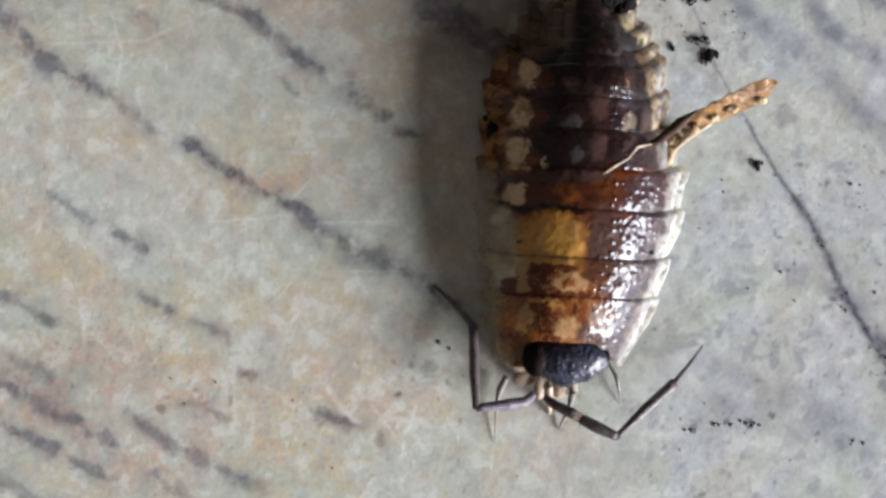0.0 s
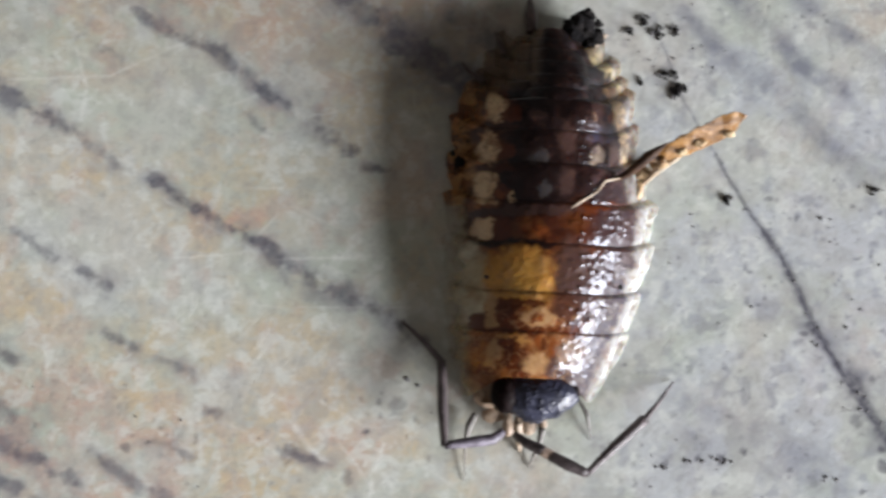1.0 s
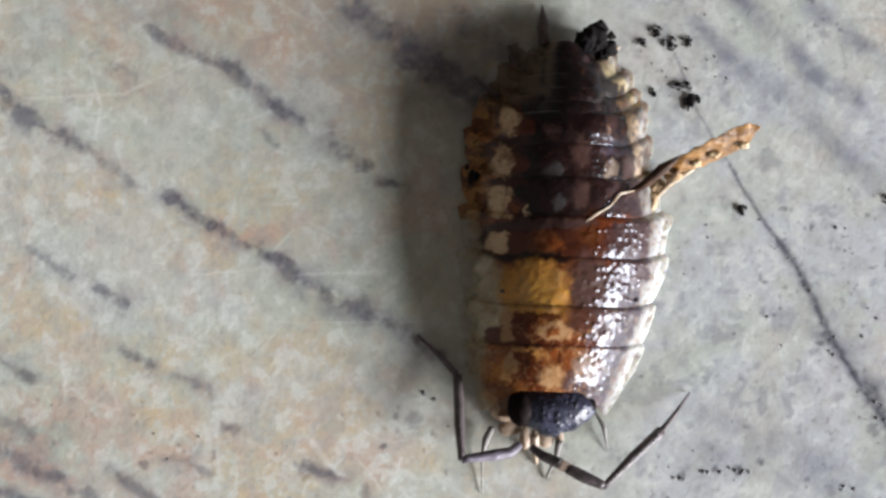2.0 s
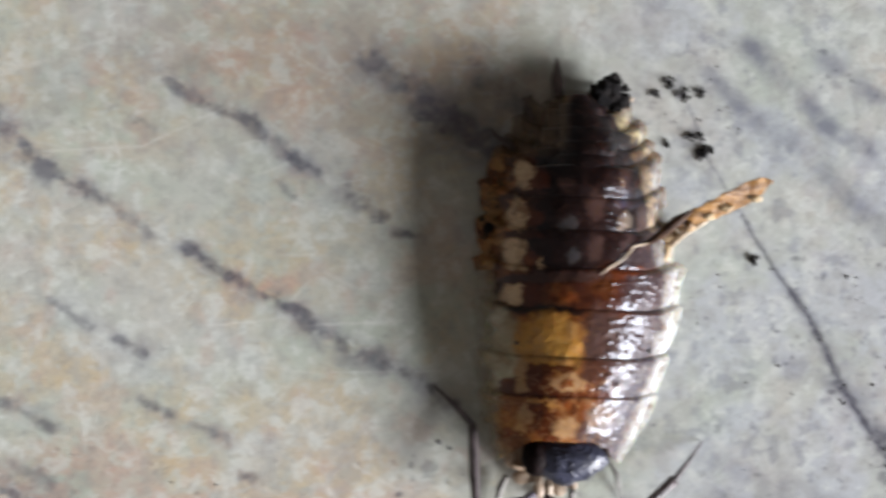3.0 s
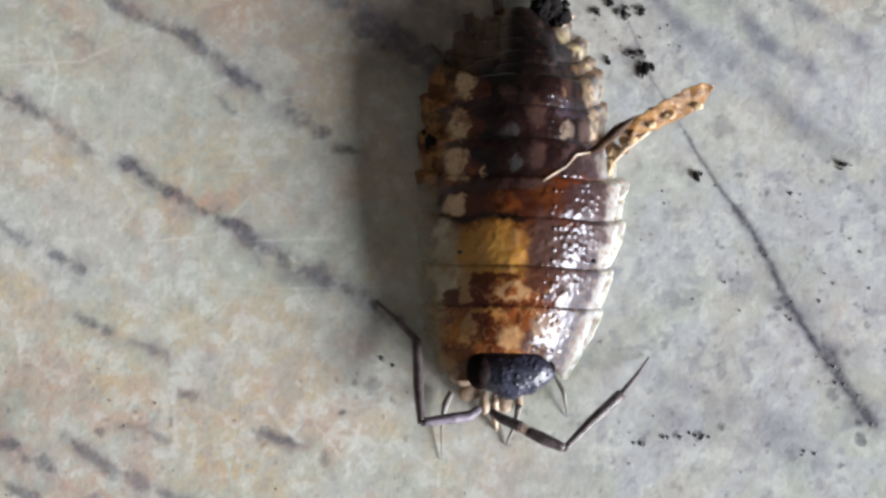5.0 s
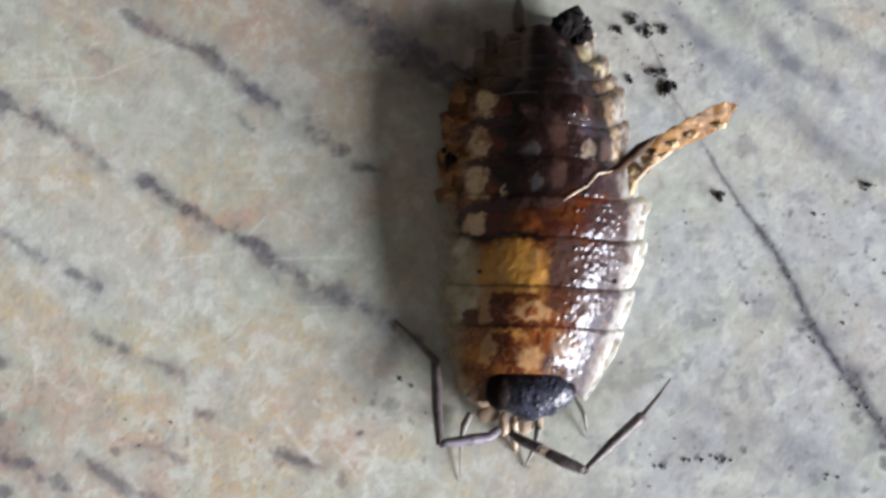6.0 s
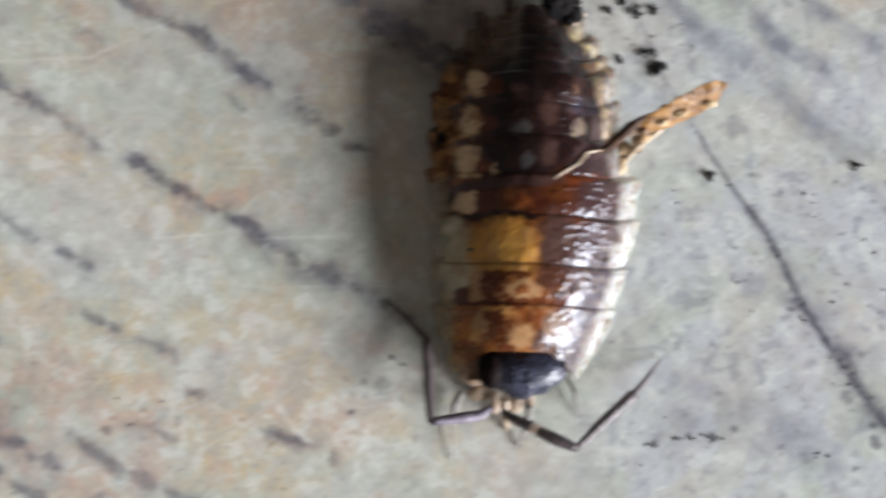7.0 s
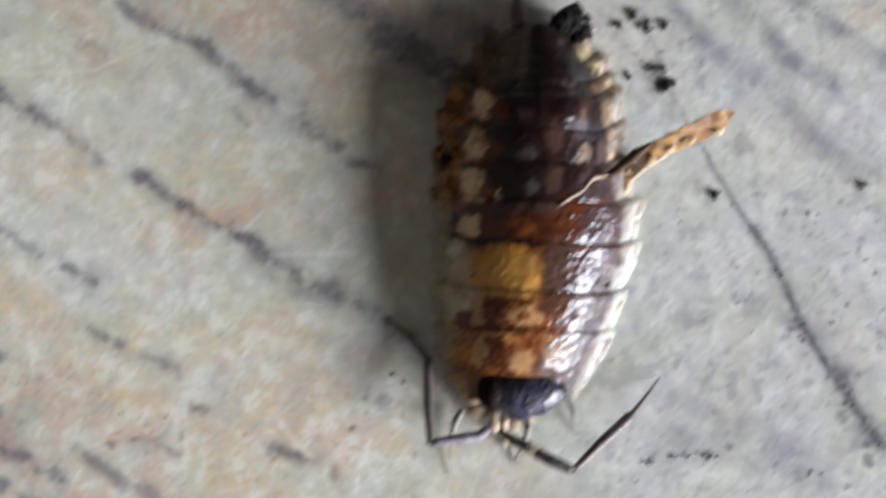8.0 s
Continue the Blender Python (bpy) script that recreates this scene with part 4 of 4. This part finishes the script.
def head(parent):
    """Wide rounded head with a blunt front lobe, rows of fine knobs, and a dark eye on each side."""
    bm = bmesh.new()
    bmesh.ops.create_icosphere(bm, subdivisions=6, radius=1.0)
    c = FRONT + AXIS * 0.86 + SIDE * 0.16
    for v in bm.verts:
        a, b, z = v.co.x, v.co.y, v.co.z
        w = 1.50 * (1 - 0.12 * max(0, -b) ** 2)
        lobe = 0.18 * math.exp(-(((a + 0.1) / 0.36) ** 2)) * max(0, -b) + 0.12 * math.exp(-(((a - 0.52) / 0.14) ** 2)) * max(0, -b) - 0.10 * max(0, a) * max(0, -b)
        near = noise.voronoi(Vector((a * 8.5, b * 5.0, z * 5.0)))[0][0]
        knob = max(0.0, 1 - 2.4 * near) ** 0.7 * 0.055 + noise.noise(Vector((a * 3, b * 3, z * 3))) * 0.04
        p = c + SIDE * (a * w) + AXIS * (b * (0.80 + knob) - lobe)
        v.co = Vector((p.x, p.y, 1.05 + z * (0.74 + knob))) * MM
    me = bpy.data.meshes.new("head")
    bm.to_mesh(me)
    bm.free()
    me.materials.append(HEADSHELL)
    me.polygons.foreach_set("use_smooth", [True] * len(me.polygons))
    ob = new("head", me)
    ob.parent = parent
    ob["label"] = "dark slate knobbly head"
    for side, size in ((-1, (0.50, 0.66, 0.60)), (1, (0.36, 0.40, 0.36))):
        p = c + SIDE * (side * 1.16) + AXIS * (0.0 if side < 0 else 0.12)
        lump("eye", (p.x, p.y, 1.20 if side < 0 else 1.05), size, EYE, 7 + side, ob, "black domed eye", rugged=0.05, detail=5)
    return ob


def build_woodlouse():
    louse = new("woodlouse")
    tagged(louse, "brown and cream woodlouse with dark tail on the pale floor", "woodlouse")
    belly(louse)
    cuts = [1.58, 3.00, 4.35, 6.05, 7.47, 8.80, 9.95, 11.05]
    for k in range(7):
        plate("back_plate", cuts[k] - 0.10, cuts[k + 1] + 0.16, louse, sweep=(0.2, 0.35, 0.45, 0.6, 0.75, 1.0, 1.15)[k],
              narrow=(0.84, 0.94, 0.92, 0.90, 0.89, 0.88, 0.88)[k], horn=0.0 if k else 0.85)
    tails = [10.9, 11.45, 11.95, 12.45, 12.9, 13.3]
    for k in range(5):
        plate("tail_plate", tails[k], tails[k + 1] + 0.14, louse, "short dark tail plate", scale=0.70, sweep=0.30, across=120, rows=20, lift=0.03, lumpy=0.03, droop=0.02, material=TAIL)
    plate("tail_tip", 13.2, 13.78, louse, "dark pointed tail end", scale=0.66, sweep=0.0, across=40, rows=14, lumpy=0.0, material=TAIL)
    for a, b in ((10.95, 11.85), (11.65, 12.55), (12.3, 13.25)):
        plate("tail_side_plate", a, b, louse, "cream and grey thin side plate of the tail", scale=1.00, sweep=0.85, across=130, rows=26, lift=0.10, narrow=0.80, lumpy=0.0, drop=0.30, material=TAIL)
    head(louse)
    # tail spikes
    limb("tail_spike", [(9.07, 9.97, 0.70), (9.08, 10.61, 0.50), (9.11, 11.49, 0.12)], [0.20, 0.24, 0.03], SPIKE, louse, "dark pointed tail spike")
    limb("tail_spike", [(10.28, 9.87, 0.70), (10.64, 10.18, 0.40), (10.79, 10.47, 0.12)], [0.16, 0.16, 0.05], SPIKE, louse)
    # feelers
    one = limb("feeler", [(8.00, -4.15, 0.90), (7.63, -4.40, 1.10), (7.07, -4.46, 1.20), (5.90, -4.58, 1.35)], [0.14, 0.19, 0.20, 0.14], FEELER_VIOLET, louse, "grey-violet jointed feeler bent backwards")
    limb("middle_joint", [(5.90, -4.61, 1.35), (5.87, -3.35, 1.00), (5.87, -1.69, 0.62)], [0.13, 0.19, 0.17], FEELER, one)
    limb("whip", [(5.89, -1.73, 0.62), (5.25, -0.99, 0.35), (4.51, -0.29, 0.10)], [0.13, 0.10, 0.04], FEELER, one)
    two = limb("feeler", [(8.40, -4.24, 0.90), (8.77, -4.53, 1.10), (9.39, -4.82, 1.30)], [0.13, 0.18, 0.20], FEELER, louse, "brown jointed feeler bent forwards")
    limb("pale_joint", [(9.33, -4.80, 1.30), (9.66, -4.98, 1.35)], [0.19, 0.19], FEELER_PALE, two, "pale joint band")
    limb("second_joint", [(9.60, -4.96, 1.35), (10.19, -5.27, 1.50), (10.84, -5.57, 1.60)], [0.19, 0.22, 0.16], FEELER, two)
    limb("middle_joint", [(10.80, -5.63, 1.60), (11.93, -4.64, 1.30), (13.04, -3.75, 0.98)], [0.11, 0.19, 0.20], FEELER, two)
    limb("whip", [(12.98, -3.82, 0.98), (13.65, -3.19, 0.50), (14.31, -2.46, 0.08)], [0.12, 0.08, 0.03], FEELER, two)
    # mouthparts and legs showing round the edge
    for c, size in (((7.55, -2.90, 0.42), (0.55, 0.46, 0.26)), ((8.25, -3.95, 0.45), (0.20, 0.42, 0.16)), ((8.62, -4.05, 0.40), (0.16, 0.46, 0.14)), ((9.00, -3.98, 0.42), (0.30, 0.34, 0.15)), ((9.48, -3.92, 0.40), (0.16, 0.34, 0.12)), ((7.72, -3.62, 0.30), (0.42, 0.26, 0.14))):
        lump("mouthpart", c, size, FLESH, c[0], louse, "tan fleshy mouthpart", rugged=0.10, detail=4)
    for pts, rad, mat in (
        ([(8.60, -3.84, 0.50), (8.61, -4.45, 0.35), (8.73, -4.92, 0.04)], [0.16, 0.14, 0.05], LEG),
        ([(7.10, -3.55, 0.35), (6.88, -3.98, 0.30), (6.74, -4.60, 0.22), (6.73, -5.94, 0.04)], [0.12, 0.14, 0.05, 0.015], LEG_GREY),
        ([(9.46, -4.06, 0.50), (9.37, -4.67, 0.35), (9.04, -5.45, 0.04)], [0.14, 0.09, 0.03], LEG_GREY),
        ([(10.76, -3.05, 0.50), (11.10, -3.61, 0.35), (11.20, -4.08, 0.20), (11.28, -4.54, 0.03)], [0.04, 0.09, 0.045, 0.012], LEG_GREY),
        ([(11.22, 9.49, 0.50), (11.68, 9.83, 0.30), (11.89, 10.03, 0.05)], [0.14, 0.10, 0.06], LEG),
        ([(7.44, 8.19, 0.50), (6.86, 8.61, 0.35), (6.65, 8.96, 0.05)], [0.10, 0.08, 0.03], SPIKE),
        ([(8.17, 9.19, 0.50), (7.95, 9.72, 0.35), (7.87, 10.07, 0.05)], [0.10, 0.08, 0.03], SPIKE),
    ):
        limb("leg", pts, rad, mat, louse, "translucent cream leg" if mat is LEG else "thin grey leg")


build_woodlouse()


# ---- things lying about ----
def build_leaf():
    """A dry curled leaf fragment: a tapering open trough with a stalk and frayed rim."""
    verts, faces, n, m = [], [], 46, 15
    a, b = Vector((12.67, 5.28, 2.20)), Vector((16.16, 6.66, 2.90))
    ax = (b - a).normalized()
    sd = ax.cross(Vector((0, 0, 1))).normalized()
    ln = (b - a).length
    for layer in (0, 1):
        for i in range(n):
            t = i / (n - 1)
            w = float(np.interp(t, [0, 0.12, 0.3, 0.55, 0.8, 0.93, 1], [0.10, 0.18, 0.30, 0.38, 0.40, 0.30, 0.06]))
            for k in range(m):
                g = -1 + 2 * k / (m - 1)
                fray = (noise.noise(Vector((t * 14, g * 2, 3))) * 0.10) * abs(g)
                p = a + ax * (ln * t) + sd * (g * (w + fray) + 0.05 * math.sin(t * 5))
                z = p.z - 0.55 * g * math.sin(min(1, t * 1.6) * math.pi / 2) + 0.22 * (1 - g * g) * math.sin(min(1, t * 1.3) * math.pi * 0.62) - 0.15 * (1 - t) + noise.noise(p * 2.4) * 0.09
                verts.append((p.x * MM, p.y * MM, max(0.03, z - layer * 0.05) * MM))
    off = n * m
    for i in range(n - 1):
        for k in range(m - 1):
            q = i * m + k
            faces += [(q, q + 1, q + m + 1, q + m), (off + q, off + q + m, off + q + m + 1, off + q + 1)]
    rim = list(range(m)) + [i * m + m - 1 for i in range(1, n)] + [(n - 1) * m + k for k in range(m - 2, -1, -1)] + [i * m for i in range(n - 2, 0, -1)]
    for q, r in zip(rim, rim[1:] + rim[:1]):
        faces.append((q, off + q, off + r, r))
    leaf = new("leaf_fragment")
    tagged(leaf, "dry amber leaf fragment leaning against the woodlouse", "leaf")
    link_mesh("blade", verts, faces, LEAF, leaf)
    limb("stalk", [(11.73, 4.60, 1.90), (12.24, 4.85, 2.15), (12.87, 5.41, 2.50), (13.45, 5.84, 2.78)], [0.07, 0.15, 0.20, 0.03], STALK, leaf, "dark stalk")
    limb("fibre", [(10.12, 3.58, 2.73), (10.50, 3.84, 2.68), (11.02, 4.13, 2.54), (11.40, 4.56, 2.36), (11.95, 4.68, 2.10)], [0.012, 0.04, 0.022, 0.04, 0.02], FIBRE, leaf, "pale frayed fibre")
    limb("fringe", [(13.01, 4.43, 0.30), (13.51, 5.05, 0.90), (14.05, 5.46, 1.70), (14.52, 5.92, 2.30)], [0.05, 0.12, 0.12, 0.05], FIBRE, leaf, "pale frayed fibre")
    for c, size in (((13.14, 4.96, 0.55), (0.30, 0.26, 0.22)), ((13.65, 5.32, 0.50), (0.26, 0.20, 0.2)), ((12.93, 4.42, 0.50), (0.18, 0.34, 0.2)), ((14.01, 5.57, 1.90), (0.24, 0.12, 0.12)), ((13.59, 5.25, 1.50), (0.22, 0.14, 0.14)), ((14.65, 5.89, 2.65), (0.24, 0.14, 0.14)), ((14.09, 5.60, 2.40), (0.2, 0.14, 0.14)), ((15.66, 6.18, 2.80), (0.2, 0.12, 0.12))):
        lump("frayed_edge", c, size, LOBE, c[1], leaf, "cream frayed edge", rugged=0.5)
    limb("support", [(13.41, 5.34, 2.30), (13.63, 5.18, 1.10), (13.70, 4.99, 0.02)], [0.12, 0.10, 0.08], LEAF, leaf)


build_leaf()

CRUMBS = [  # place, size, grains
    ((10.77, 10.18, 0.95), (0.52, 0.46, 0.45), 5), ((11.29, 9.73, 0.70), (0.30, 0.28, 0.3), 3),
    ((12.78, 10.15, 0.05), (0.10, 0.07, 0.06), 11), ((13.28, 10.60, 0.05), (0.11, 0.09, 0.07), 13), ((13.80, 10.12, 0.05), (0.10, 0.12, 0.07), 13),
    ((14.46, 10.25, 0.05), (0.10, 0.09, 0.06), 11), ((14.08, 8.66, 0.05), (0.16, 0.08, 0.07), 8), ((14.54, 8.09, 0.06), (0.13, 0.22, 0.09), 9),
    ((13.18, 8.31, 0.04), (0.07, 0.10, 0.06), 2), ((16.28, 4.15, 0.05), (0.10, 0.14, 0.07), 3), ((21.86, 4.51, 0.05), (0.14, 0.08, 0.07), 2),
]
CRUMBS_ON_BACK = [
    ((6.47, 5.31, 0.95), (0.20, 0.20, 0.12), 3), ((6.25, 5.62, 0.80), (0.09, 0.09, 0.1), 1),
    ((7.29, 1.24, 1.95), (0.07, 0.07, 0.06), 0), ((12.01, 0.90, 1.85), (0.09, 0.09, 0.07), 0),
]
ON_BACK = (0, 1, 11, 12, 13, 14)
for n, (c, size, grains) in enumerate(CRUMBS + CRUMBS_ON_BACK):
    crumb = lump("soil_crumb", c, size, SOIL, n + 1, rugged=0.5, detail=4)
    tagged(crumb, "black soil crumb on the woodlouse" if n in ON_BACK else "black soil crumb lying on the pale floor", "crumb", "soil crumbs")
    rng = np.random.default_rng(n)
    reach = 1.0 if n in ON_BACK else 1.5
    for g in range(grains):
        a, f = rng.uniform(0, 6.28), rng.uniform(0.28, 0.62)
        spot = (c[0] + math.cos(a) * size[0] * rng.uniform(0.8, 1.6) * reach, c[1] + math.sin(a) * size[1] * rng.uniform(0.8, 1.6) * reach, c[2] * rng.uniform(0.6, 1.0))
        lump("grain", spot, (size[0] * f, size[1] * f, size[2] * f), SOIL if n < 2 or rng.random() < 0.55 else GRIT, n * 7 + g, crumb, rugged=0.6, detail=2)


def build_specks():
    """Grains of dirt too small to pick apart, thickest along the crack."""
    rng = np.random.default_rng(4)
    lines = [c[0] for c in CRACK[3:6]]
    verts, faces = [], []
    spots = []
    for line in lines:
        for (ax, ay), (bx, by) in zip(line, line[1:]):
            for _ in range(2):
                f = rng.random()
                spots.append((ax + (bx - ax) * f + rng.normal(0, 0.16), ay + (by - ay) * f + rng.normal(0, 0.16), rng.uniform(0.025, 0.07)))
    for _ in range(60):
        spots.append((rng.uniform(12.5, 23), rng.uniform(-8, 4), rng.gamma(2.0, 0.009) + 0.010))
    for _ in range(20):
        spots.append((rng.normal(14.6, 1.2), rng.normal(9.6, 1.0), rng.uniform(0.02, 0.05)))
    for _ in range(16):
        spots.append((rng.uniform(-9, 8), rng.uniform(-8, -2), rng.uniform(0.02, 0.045)))
    for c in ((15.06, -5.34), (16.10, -5.31), (16.41, -5.34), (14.23, -5.53), (20.16, -5.98), (11.73, -1.53), (6.83, -2.44), (4.81, -2.40)):
        for _ in range(3):
            spots.append((c[0] + rng.normal(0, 0.22), c[1] + rng.normal(0, 0.08), rng.uniform(0.04, 0.09)))
    for x, y, r in spots:
        b = len(verts)
        k = 7
        for j, (rr, zz) in enumerate(((1.0, 0.0), (0.75, 0.5))):
            for q in range(k):
                w = 2 * math.pi * q / k
                g = rr * r * rng.uniform(0.7, 1.2)
                verts.append(((x + math.cos(w) * g) * MM, (y + math.sin(w) * g) * MM, (0.002 + zz * r) * MM))
        verts.append((x * MM, y * MM, (0.7 * r) * MM))
        for q in range(k):
            p = (q + 1) % k
            faces += [(b + q, b + p, b + k + p, b + k + q), (b + k + q, b + k + p, b + 2 * k)]
    ob = link_mesh("dirt_specks", verts, faces, GRIT)
    tagged(ob, "tiny dark dirt specks scattered on the pale floor", "dirt", "", "stuff")


build_specks()


def motions():
    """The woodlouse lies still: nothing but the camera moves."""


motions()
